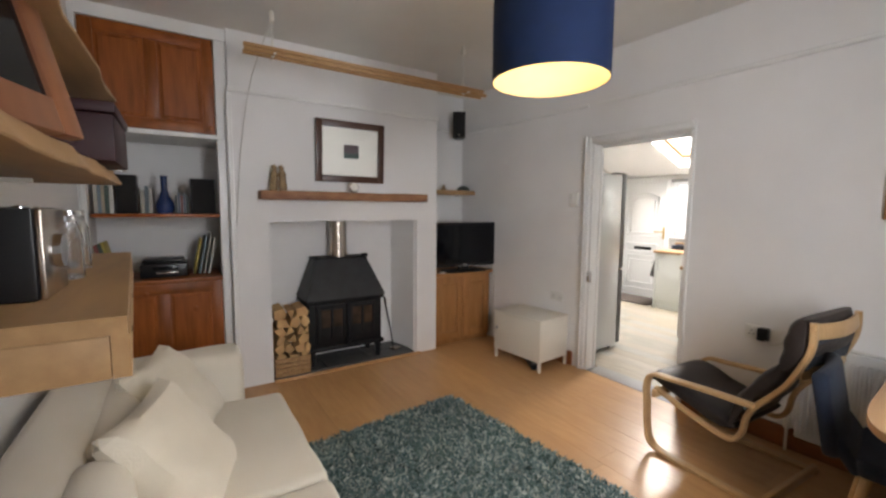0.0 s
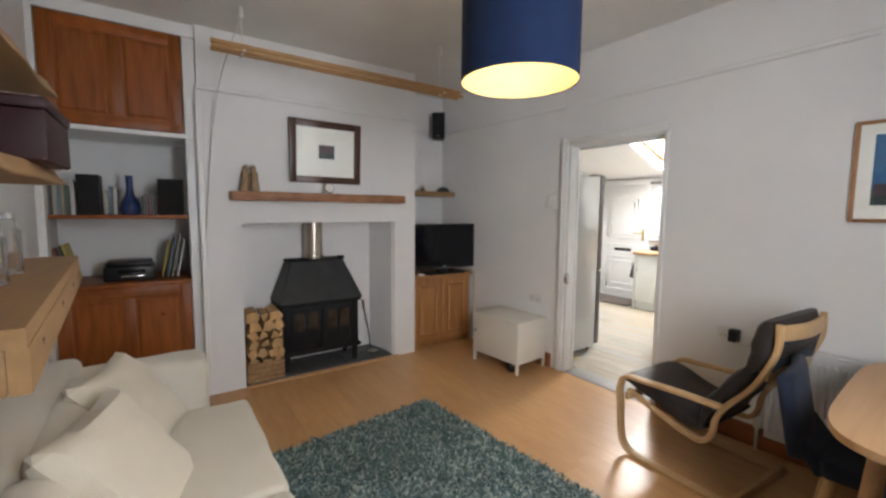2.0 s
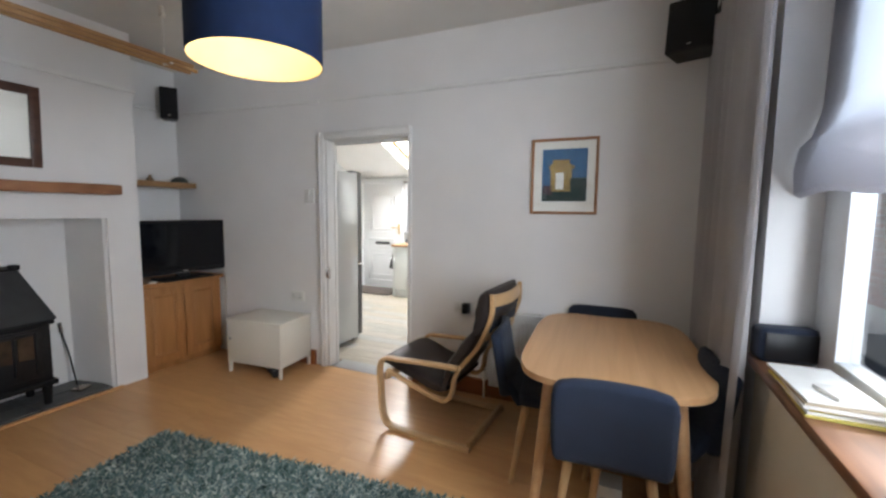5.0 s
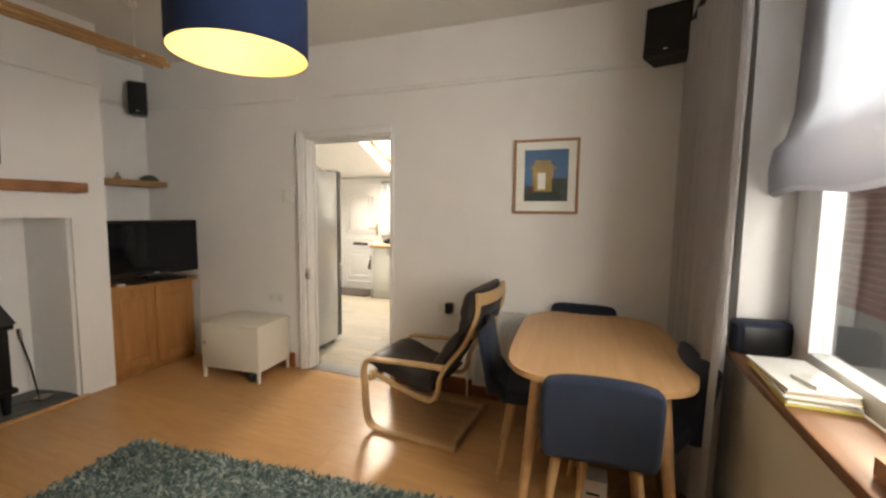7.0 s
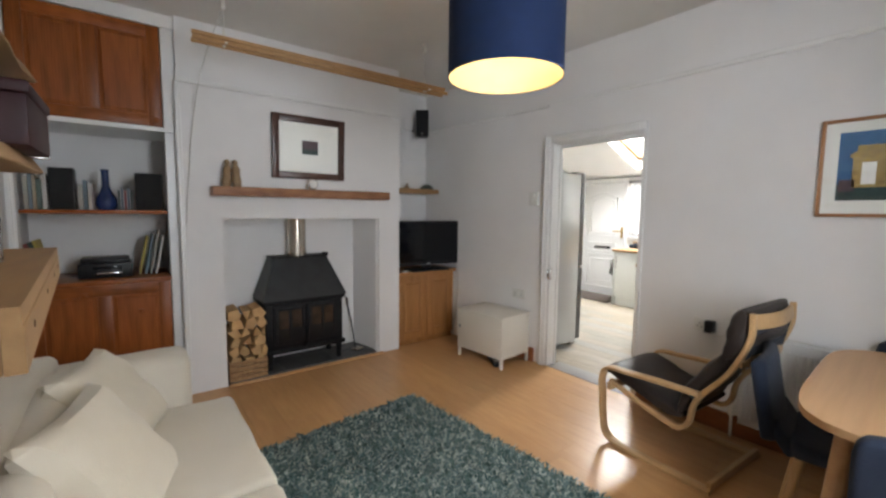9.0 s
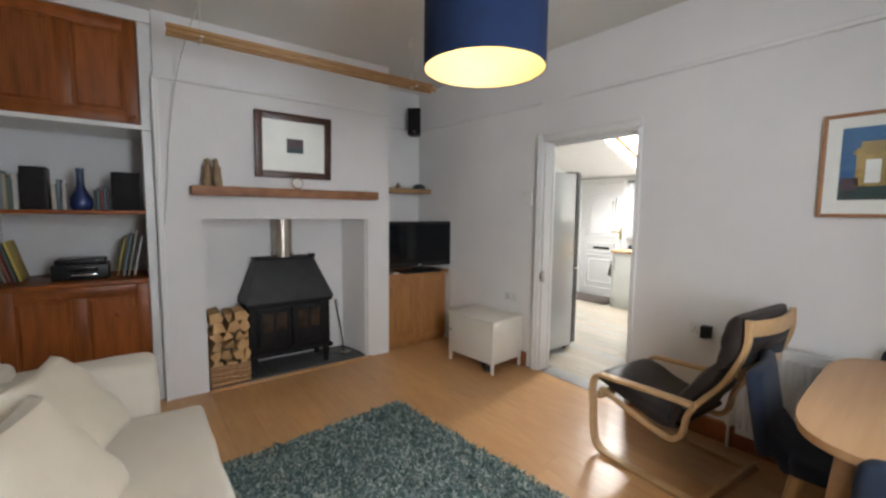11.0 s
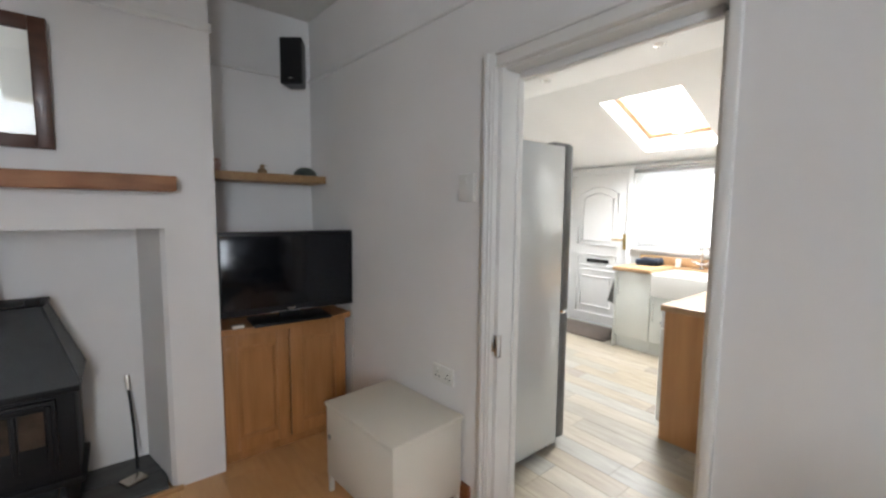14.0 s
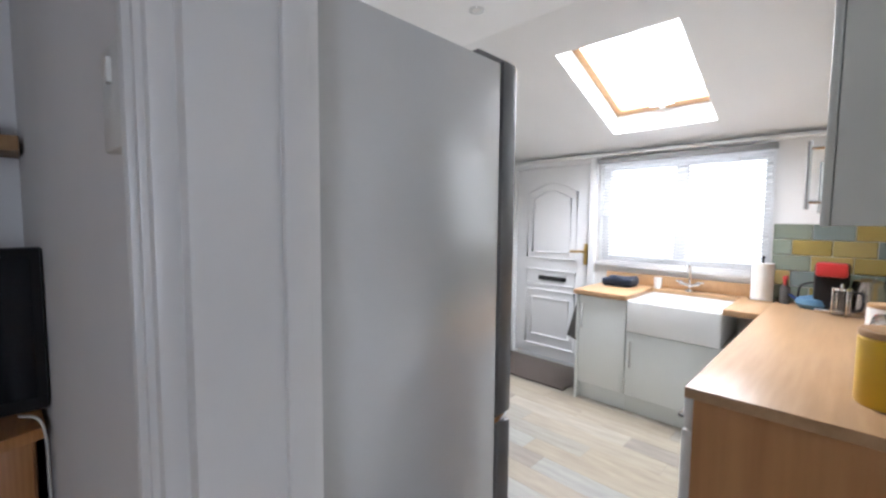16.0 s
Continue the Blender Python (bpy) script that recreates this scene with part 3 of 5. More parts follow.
hearth = thing("hearth", "dark slate slab hearth with timber edge", "hearth", kind="structure")
slab_me = mesh_of("hearth_slab", box((-0.222, -0.196, -0.02), (0.222, 0.196, 0.0), 0.006), SLATE)
part("bed", box((2.228, 4.06, -0.01), (3.47, 4.45, 0.012)), GAP, hearth)
pieces("slab", slab_me, [Matrix.Translation((2.455 + 0.435 * i, 4.155 + 0.20 * j, 0.033 + 0.002 * ((i + j) % 2))) @ Matrix.Diagonal((0.965, 0.50, 1, 1)) for i in range(3) for j in (0, 1)], hearth)
part("edge_strip", box((2.228, 4.030, 0), (3.60, 4.058, 0.020), 0.004), LAMINATE, hearth, "wooden edging strip")

stove = thing("wood_stove", "black cast-iron wood stove with sloped hood", "stove")
sx0, sx1, sy0, sy1 = 2.50, 3.24, 4.09, 4.44
part("body", join(box((sx0 + 0.03, sy0 + 0.02, 0.19), (sx1 - 0.03, sy1, 0.625), 0.01), box((sx0 + 0.01, sy0, 0.60), (sx1 - 0.01, sy1, 0.64), 0.008), box((sx0 + 0.01, sy0, 0.17), (sx1 - 0.01, sy1, 0.205), 0.008)), IRON, stove)
bm = bmesh.new()
lo = [bm.verts.new(c) for c in ((sx0, sy0 - 0.02, 0.635), (sx1, sy0 - 0.02, 0.635), (sx1, sy1, 0.635), (sx0, sy1, 0.635))]
hi = [bm.verts.new(c) for c in ((sx0 + 0.13, sy0 + 0.14, 0.985), (sx1 - 0.13, sy0 + 0.14, 0.985), (sx1 - 0.13, sy1 - 0.02, 0.985), (sx0 + 0.13, sy1 - 0.02, 0.985))]
bm.faces.new(lo[::-1])
bm.faces.new(hi)
for i in range(4):
    bm.faces.new((lo[i], lo[(i + 1) % 4], hi[(i + 1) % 4], hi[i]))
bmesh.ops.bevel(bm, geom=bm.edges[:], offset=0.008, segments=2, affect="EDGES")
part("hood", bm, HOODIRON, stove)
part("top_plate", join(box((sx0 + 0.12, sy0 + 0.13, 0.98), (sx1 - 0.12, sy1 - 0.01, 0.993), 0.004), box((3.06, 4.19, 0.99), (3.11, 4.24, 1.02), 0.004), box((2.62, 4.19, 0.99), (2.65, 4.23, 1.01), 0.004)), IRON, stove)
for i in range(2):
    a = sx0 + 0.085 + i * 0.285
    d = part("door", join(box((a, sy0 - 0.005, 0.25), (a + 0.275, sy0 + 0.02, 0.585), 0.006), box((a + 0.015, sy0 - 0.015, 0.27), (a + 0.035, sy0, 0.565), 0.004), box((a + 0.24, sy0 - 0.015, 0.27), (a + 0.26, sy0, 0.565), 0.004),
                          box((a + 0.13, sy0 - 0.015, 0.29), (a + 0.148, sy0, 0.545), 0.004), box((a + 0.035, sy0 - 0.015, 0.55), (a + 0.24, sy0, 0.57), 0.004)), IRON, stove)
    for k in range(2):
        part("glass", box((a + 0.045 + k * 0.11, sy0 - 0.009, 0.39), (a + 0.125 + k * 0.11, sy0 - 0.004, 0.545)), STOVEGLASS, d, "sooty brown stove glass")
part("air_knob", moved(lathe([(0.001, 0.03), (0.022, 0.03), (0.025, 0.012), (0.01, 0.0)], 14), pose(2.87, sy0 + 0.0, 0.225, 90)), IRON, stove)
for x in (sx0 + 0.06, sx1 - 0.06):
    for y in (sy0 + 0.05, sy1 - 0.05):
        part("leg", cyl((x, y, 0.033), (x, y, 0.18), 0.022, 0.032, 10), IRON, stove)
part("flue_pipe", join(cyl((2.866, 4.325, 0.99), (2.866, 4.325, 1.36), 0.080, n=32), cyl((2.866, 4.325, 0.99), (2.866, 4.325, 1.03), 0.088, n=28)), STEEL, stove, "heat-tinted steel flue pipe")

poker = thing("fire_poker", "thin iron poker leaning in the fireplace corner", "poker")
part("rod", tube([(3.42, 4.30, 0.045), (3.415, 4.36, 0.25), (3.40, 4.44, 0.47)], 0.007), IRON, poker)
part("grip", tube([(3.402, 4.43, 0.44), (3.398, 4.443, 0.52)], 0.013), STEEL, poker)
brush = thing("hearth_shovel", "small steel ash shovel lying on hearth", "shovel")
part("pan", moved(box((-0.05, -0.04, 0), (0.05, 0.04, 0.018), 0.006), pose(3.40, 4.20, 0.036, 0, 0, 25)), STEEL, brush)

# log basket and firewood
bas = thing("log_basket", "low woven wicker log basket", "basket")
for zc in (0.055, 0.095, 0.135, 0.175):
    part("front", box((2.233, 4.030 + 0.003 * (zc > 0.1), zc - 0.019), (2.518, 4.048, zc + 0.019), 0.008), BASKET, bas)
part("back", box((2.233, 4.37, 0.036), (2.518, 4.39, 0.195), 0.008), BASKET, bas)
part("side", box((2.233, 4.049, 0.036), (2.250, 4.369, 0.195), 0.006), BASKET, bas)
part("side", box((2.501, 4.049, 0.036), (2.518, 4.369, 0.195), 0.006), BASKET, bas)
part("bottom", box((2.251, 4.049, 0.036), (2.500, 4.369, 0.05), 0.003), BASKET, bas)
rng = random.Random(5)
z, row = 0.10, 0
while z < 0.60:
    x = 2.238 if row % 2 == 0 else 2.246
    xm = 2.50 if z < 0.5 else 2.46
    while x < xm:
        w, h = rng.uniform(0.075, 0.125), rng.uniform(0.076, 0.100)
        w = min(w, 2.528 - x)
        nn = rng.choice((3, 4, 5))
        off, bmz = rng.uniform(0, 6.28), bmesh.new()
        L = rng.uniform(0.22, 0.27)
        y0 = rng.uniform(4.052, 4.095)
        ring = [(w * 0.54 * math.cos(off + 6.28318 * k / nn + rng.uniform(-0.3, 0.3)), h * 0.60 * math.sin(off + 6.28318 * k / nn + rng.uniform(-0.3, 0.3))) for k in range(nn)]
        f = [bmz.verts.new((a, 0, b)) for a, b in ring]
        g = [bmz.verts.new((a * 1.02, L, b * 0.97)) for a, b in ring]
        bmz.faces.new(f)
        bmz.faces.new(g[::-1])
        for k in range(nn):
            bmz.faces.new((f[k], g[k], g[(k + 1) % nn], f[(k + 1) % nn]))
        bmesh.ops.bevel(bmz, geom=bmz.edges[:], offset=0.005, segments=1, affect="EDGES")
        ob = part("log", moved(bmz, pose(x + w / 2, y0, z, rng.uniform(-3, 3), 0, rng.uniform(-4, 4))), LOG, None, smooth=False)
        tagged(ob, "split pale firewood log stacked by stove", "firewood log", "firewood stack")
        x += w * 0.93
    z += 0.076
    row += 1

# pictures
def framed(name, label, y0, y1, z0, z1, bar, depth, fm, margin, prints, place, glass=True):
    """A framed picture hung flat; local x across, z up, front towards -y."""
    o = thing(name, label, "picture")
    w, h = y1 - y0, z1 - z0
    part("frame", join(box((-w / 2, -depth, 0), (-w / 2 + bar, 0, h), 0.004), box((w / 2 - bar, -depth, 0), (w / 2, 0, h), 0.004),
                       box((-w / 2 + bar, -depth, 0), (w / 2 - bar, 0, bar), 0.004), box((-w / 2 + bar, -depth, h - bar), (w / 2 - bar, 0, h), 0.004)), fm, o)
    part("mount", box((-w / 2 + bar, -0.008, bar), (w / 2 - bar, -0.002, h - bar)), MOUNT, o, "cream card mount")
    for n, (a, b, c, d, m, t) in enumerate(prints):
        part("print", box((-w / 2 + a * w, -0.009 - 0.001 * t, c * h), (-w / 2 + b * w, -0.007, d * h)), m, o)
    if glass:
        g = part("glass", box((-w / 2 + bar, -depth * 0.75, bar), (w / 2 - bar, -depth * 0.75 + 0.002, h - bar)), PICGLASS, o)
        g.visible_shadow = False
    o.matrix_world = place
    return o


framed("framed_print", "small dusky print in wide dark wood frame", 0, 0.615, 0, 0.515, 0.055, 0.03, DARKWOOD, 0.2,
       [(0.40, 0.62, 0.40, 0.62, MOUNTRED, 0), (0.40, 0.62, 0.40, 0.48, MOUNTGREEN, 1)], pose(2.902, YC - 0.002, 1.667, 3))
framed("framed_poster", "architectural print on blue sky in oak frame", 0, 0.44, 0, 0.51, 0.018, 0.022, OAKFRAME, 0.1,
       [(0.17, 0.84, 0.17, 0.86, MOUNTBLUE, 0), (0.17, 0.84, 0.17, 0.34, MOUNTGREEN, 1), (0.30, 0.62, 0.30, 0.66, MOUNTGOLD, 2), (0.27, 0.66, 0.60, 0.64, MOUNTGOLD, 3), (0.33, 0.58, 0.66, 0.72, MOUNTGOLD, 2),
        (0.38, 0.50, 0.33, 0.55, PAPER, 4), (0.19, 0.33, 0.26, 0.38, MOUNTRED, 2), (0.60, 0.84, 0.22, 0.48, MOUNTGREEN, 3)], pose(4.678, 0.882, 1.397, 0, 0, -90))

# mantel ornaments
fig = thing("stone_figure", "carved stone ornament of two rounded forms on mantel", "ornament")
bm = join(*[moved(lathe([(0.001, 0), (0.030, 0.0), (0.034, 0.04), (0.026, 0.09), (0.030, 0.13), (0.016, 0.16), (0.020, 0.185), (0.001, 0.205)], 12), pose(2.262 + dx, 3.995, 1.575, 0, t, 0)) for dx, t in ((-0.01, 3), (0.062, -3))])
for v in bm.verts:
    v.co += v.normal * 0.006 * noise.noise(v.co * 40) if v.normal.length else Vector((0, 0, 0))
part("carving", bm, STONE, fig)
clock = thing("small_round_clock", "small round pale clock on mantel", "clock")
part("case", moved(lathe([(0.001, -0.012), (0.040, -0.012), (0.046, 0.0), (0.043, 0.012), (0.036, 0.013)], 28), pose(2.90, 3.975, 1.62, 80)), CHROME, clock)
part("dial", moved(lathe([(0.001, 0.011), (0.037, 0.011)], 28), pose(2.90, 3.975, 1.62, 80)), PAPER, clock, "pale dial")
part("foot", box((2.88, 3.96, 1.573), (2.92, 3.99, 1.585), 0.003), CHROME, clock)

# clothes airer hung from the ceiling
air = thing("ceiling_airer", "pale wooden ceiling clothes airer on cords", "clothes airer")
for k, (dy, dz) in enumerate(((0.0, 0.0), (0.07, 0.0), (0.035, 0.040))):
    part("slat", moved(box((0, -0.012, -0.012), (1.80, 0.012, 0.012), 0.004), pose(2.02, 3.58 + dy, 2.47 + dz, 0, 3.2, -9)), RACKW, air)
for x, y, z in ((2.20, 3.58, 2.47), (3.62, 3.355, 2.39)):
    part("bracket", join(box((x - 0.008, y - 0.06, z - 0.02), (x + 0.008, y + 0.10, z - 0.010), 0.003), box((x - 0.006, y + 0.02, z - 0.01), (x + 0.006, y + 0.03, z + 0.09), 0.003)), WMETAL, air)
    part("cord", tube([(x, y + 0.025, z + 0.09), (x, y + 0.03, 2.735)], 0.004, 6), CORD, air)
    part("pulley", join(cyl((x, y + 0.03, 2.70), (x, y + 0.03, 2.752), 0.014, n=12), cyl((x - 0.012, y + 0.03, 2.70), (x + 0.012, y + 0.03, 2.70), 0.022, n=16)), WMETAL, air)
part("pull_cord", tube(smooth_path([(2.20, 3.61, 2.70), (2.10, 3.9, 2.35), (2.04, 4.04, 1.9), (1.99, 4.045, 1.3)]), 0.004, 6), CORD, air)

# pendant lamp
lamp = thing("pendant_lamp", "navy drum shade pendant lamp with warm lining", "lamp", (3.035, 1.885, 0.031))
part("shade", lathe([(0.254, 1.972), (0.256, 1.972), (0.256, 2.315), (0.254, 2.315)], 64), SHADE, lamp, "navy fabric drum shade")
part("lining", lathe([(0.2525, 1.974), (0.2525, 2.313)], 64), SHADE_IN, lamp, "warm cream shade lining")
part("spider", join(*[tube([(0.252 * math.cos(a), 0.252 * math.sin(a), 2.29), (0, 0, 2.25)], 0.003, 6) for a in (0.3, 2.4, 4.5)]), WMETAL, lamp)
part("bulb_holder", cyl((0, 0, 2.20), (0, 0, 2.30), 0.02, n=14), WMETAL, lamp)
part("diffuser", lathe([(0.001, 2.10), (0.022, 2.115), (0.03, 2.14), (0.02, 2.18), (0.014, 2.2)], 18),
     mat("lamp_glass", (0.95, 0.85, 0.6), rough=0.4, emit=(1.0, 0.75, 0.38), power=3.0), lamp, "glowing warm bulb").visible_shadow = False
part("flex", cyl((0, 0, 2.30), (0, 0, 2.70), 0.004, n=8), CORD, lamp)
part("ceiling_rose", lathe([(0.001, 2.67), (0.03, 2.675), (0.05, 2.71), (0.05, 2.7215)], 20), TRIM, lamp)

# ---- left alcove ----
def panel_door(name, x0, x1, z0, z1, y, split, mats, parent, knob=None, rail=0.075):
    d = part(name, join(box((x0, y, z0), (x0 + rail, y + 0.022, z1), 0.003), box((x1 - rail, y, z0), (x1, y + 0.022, z1), 0.003), *[box((x - rail / 2, y, z0 + rail), (x + rail / 2, y + 0.022, z1 - rail), 0.003) for x in split]), mats[0], parent)
    for za, zb in ((z0, z0 + rail), (z1 - rail, z1)):
        part("rail", box((x0 + rail, y + 0.001, za), (x1 - rail, y + 0.021, zb), 0.003), mats[1], d)
    xs = [x0 + rail] + [v for s in split for v in (s - rail / 2, s + rail / 2)] + [x1 - rail]
    for a, b in zip(xs[::2], xs[1::2]):
        bm = box((a, y + 0.010, z0 + rail), (b, y + 0.02, z1 - rail))
        f = min(bm.faces, key=lambda q: q.calc_center_median().y)
        r = bmesh.ops.inset_region(bm, faces=[f], thickness=0.018)
        r = bmesh.ops.inset_region(bm, faces=[f], thickness=0.020)
        for v in f.verts:
            v.co.y -= 0.008
        part("panel", bm, mats[0], d, smooth=False)
    if knob:
        part("knob", moved(lathe([(0.006, 0), (0.006, 0.012), (0.016, 0.018), (0.017, 0.028), (0.001, 0.034)], 16), pose(knob[0], y, knob[1], 90)), mats[0], d)
    return d


AY = 4.13
shell("wall_alcove_left", join(box((X0, AY - 0.02, 2.665), (1.965, YB, H)), box((X0, AY - 0.03, 1.945), (1.965, YB, 1.975)), box((1.885, AY - 0.01, 0.0), (1.965, AY + 0.06, 2.665), 0.005), box((X0, AY - 0.02, 0), (1.115, AY + 0.04, 2.665), 0.005)), TRIM,
      "white-painted alcove frame round pine cupboards", "alcove frame")
shell("trim_casing", join(box((1.03, 4.03, 0), (1.12, AY - 0.02, 1.93), 0.006), box((1.06, 4.018, 0), (1.075, 4.035, 1.93), 0.004), box((1.09, 4.018, 0), (1.105, 4.035, 1.93), 0.004)), TRIM, "white fluted casing beside the alcove", "trim")
cup = thing("wall_cupboard", "antique pine cupboard door above alcove shelves", "cupboard")
panel_door("cupboard_door", 1.12, 1.88, 1.98, 2.66, AY - 0.012, [1.50], (PINE, PINE_H), cup, (1.845, 2.02))
low = thing("alcove_cupboard", "low antique pine cupboard with panelled doors", "cupboard")
part("top", box((1.115, AY - 0.045, 0.885), (1.885, YB - 0.001, 0.915), 0.005), PINE_H, low)
panel_door("cupboard_door", 1.118, 1.882, 0.06, 0.88, AY - 0.012, [1.50], (PINE, PINE_H), low, (1.40, 0.82))
part("knob", moved(lathe([(0.006, 0), (0.016, 0.018), (0.017, 0.028), (0.001, 0.034)], 16), pose(1.70, AY - 0.008, 0.68, 90)), PINE, low)
part("plinth", box((1.12, AY, 0), (1.88, AY + 0.02, 0.058)), PINE_H, low)
sh = thing("alcove_shelf", "reddish pine shelf in the alcove", "shelf")
part("board", box((1.10, AY + 0.0, 1.365), (1.886, YB, 1.39), 0.004), PINE_H, sh)


def book(x, y, z, w, d, h, lean=0.0, name="book", label="upright book on the alcove shelf", m=None, rz=0.0):
    o = thing(name, label, "book", group="shelf books")
    part("cover", join(box((0, 0, 0), (0.004, d, h), 0.0015), box((w - 0.004, 0, 0), (w, d, h), 0.0015), box((0.004, 0, 0), (w - 0.004, 0.004, h), 0.0015)), m or BOOKS, o)
    part("pages", box((0.004, 0.0045, 0.004), (w - 0.004, d - 0.004, h - 0.004)), PAPER, o)
    o.matrix_world = pose(x, y, z, 0, lean, rz)
    return o


rng = random.Random(9)
x = 1.13
while x < 1.24:
    w = rng.uniform(0.016, 0.026)
    book(x, 4.22, 1.391, w, 0.15, rng.uniform(0.19, 0.25))
    x += w + 0.002
for x, h in ((1.39, 0.17), (1.415, 0.20), (1.44, 0.18)):
    book(x, 4.26, 1.391, 0.02, 0.14, h)
for i in range(5):
    book(1.60 + 0.018 * i, 4.27, 1.391, 0.013, 0.13, 0.14 + 0.015 * (i % 2))


def loudspeaker(x0, x1, y0, y1, z0, z1, label):
    o = thing("loudspeaker", label, "speaker", group="shelf speakers")
    part("cabinet", box((x0, y0 + 0.012, z0), (x1, y1, z1), 0.005), BLACK, o)
    part("grille", box((x0 + 0.006, y0, z0 + 0.006), (x1 - 0.006, y0 + 0.011, z1 - 0.006), 0.004), mat("speaker_cloth", (0.013, 0.012, 0.012), rough=0.9, bump=0.4, bscale=400), o)


loudspeaker(1.25, 1.375, 4.20, 4.38, 1.391, 1.665, "black bookshelf loudspeaker on the pine shelf")
loudspeaker(1.70, 1.865, 4.20, 4.38, 1.391, 1.655, "square black loudspeaker on the pine shelf")
vase = thing("blue_vase", "blue glazed bottle vase on the shelf", "vase", (1.535, 4.28, 1.391))
part("body", lathe([(0.001, 0), (0.05, 0.0), (0.062, 0.03), (0.058, 0.08), (0.032, 0.13), (0.022, 0.17), (0.022, 0.27), (0.026, 0.28), (0.018, 0.278)], 28), BLUEGLAZE, vase)
st = thing("stereo", "black stereo player on the low cupboard", "stereo")
part("case", box((1.36, 4.22, 0.916), (1.66, 4.48, 1.02), 0.010), BLACK, st)
part("top_deck", box((1.375, 4.235, 1.019), (1.645, 4.45, 1.055), 0.012), BLACK, st)
part("display", box((1.44, 4.214, 0.975), (1.60, 4.222, 1.0), 0.002), SCREEN, st)
part("disc_slot", box((1.46, 4.214, 0.945), (1.60, 4.222, 0.955), 0.002), CHROME, st)
for i in range(4):
    book(1.70 + 0.032 * i, 4.28, 0.920, 0.010 + 0.004 * (i % 2), 0.26, 0.28 + 0.02 * (i % 3), 11, "record_sleeve", "leaning record sleeve on the low cupboard")
for i in range(4):
    book(1.135 + 0.024 * i, 4.28, 0.920, 0.012, 0.25, 0.24 + 0.01 * i, -14, "record_sleeve", "leaning record sleeve on the low cupboard")

# ---- right alcove: TV corner ----
tvc = thing("corner_cupboard", "oak corner cupboard with panelled doors", "cupboard")
part("carcass", box((3.805, 4.13, 0.0), (4.53, YB - 0.004, 0.74), 0.003), OAKV, tvc)
part("top", prism([(3.803, 4.10), (4.05, 4.045), (4.40, 4.04), (4.555, 4.09), (4.53, YB - 0.003), (3.803, YB - 0.003)], 0.742, 0.775), OAKV, tvc)
for a, b in ((3.812, 4.165), (4.172, 4.525)):
    panel_door("cupboard_door", a, b, 0.06, 0.735, 4.105, [], (OAKV, OAKV), tvc, None, 0.07)
part("knob", moved(lathe([(0.006, 0), (0.016, 0.016), (0.017, 0.026), (0.001, 0.03)], 14), pose(3.84, 4.11, 0.66, 90)), OAKV, tvc)
tv = thing("television", "black flat television on the corner cupboard", "television")
part("bezel", join(box((-0.385, -0.02, 0.055), (0.385, 0.045, 0.525), 0.008), box((-0.25, 0.04, 0.12), (0.25, 0.10, 0.42), 0.02)), BLACK, tv)
part("screen", box((-0.362, -0.0235, 0.095), (0.362, -0.019, 0.502), 0.001), SCREEN, tv, "dark glossy screen")
part("badge", box((-0.022, -0.0225, 0.072), (0.022, -0.0195, 0.080)), CHROME, tv)
part("light_bar", box((-0.12, -0.0225, 0.060), (0.12, -0.0195, 0.064)), GREY, tv)
part("stand", join(box((-0.22, -0.10, 0.0), (0.22, 0.13, 0.018), 0.008), box((-0.06, 0.0, 0.015), (0.06, 0.04, 0.07), 0.006)), BLACK, tv)
tv.matrix_world = pose(4.182, 4.115, 0.777, 0, 0, -3)
tc = thing("television_cable", "thin cream cable hanging beside the cupboard", "cable")
part("cable", tube(smooth_path([(4.50, 4.16, 0.80), (4.548, 4.07, 0.79), (4.556, 4.06, 0.60), (4.552, 4.07, 0.30), (4.555, 4.08, 0.02)]), 0.004, 6), CORD, tc)
rem = thing("remote_control", "small white remote beside the television", "remote")
part("case", box((3.86, 4.075, 0.777), (3.92, 4.11, 0.795), 0.006), SOCKET, rem)
ash = thing("alcove_shelf", "light oak floating shelf above the television", "shelf")
part("board", box((3.805, 4.40, 1.605), (4.535, YB - 0.002, 1.655), 0.004), SHELF, ash)
orn = thing("shell_ornament", "dark polished shell ornament on shelf", "ornament")
part("shell", moved(lathe([(0.001, 0.06), (0.04, 0.052), (0.072, 0.025), (0.078, 0.0), (0.001, 0.0)], 20), pose(4.42, 4.48, 1.656)), mat("dark_shell", (0.05, 0.07, 0.06), (0.02, 0.03, 0.03), 0.3, scale=30), orn)
orn2 = thing("small_bird_ornament", "small pale pottery bird on shelf", "ornament")
part("body", moved(join(lathe([(0.001, 0), (0.028, 0.004), (0.03, 0.02), (0.012, 0.035), (0.012, 0.05), (0.001, 0.06)], 14), cyl((0.01, 0, 0.05), (0.03, 0, 0.05), 0.004, 0.001, 6)), pose(4.14, 4.47, 1.656)), STONE, orn2)
orn3 = thing("pottery_cup", "small patterned pottery cup on shelf", "cup")
part("cup", moved(lathe([(0.001, 0), (0.028, 0.0), (0.034, 0.03), (0.034, 0.07), (0.030, 0.07), (0.028, 0.01)], 18), pose(3.87, 4.46, 1.656)), mat("patterned_glaze", (0.60, 0.50, 0.45), (0.30, 0.12, 0.10), 0.3, scale=40), orn3)


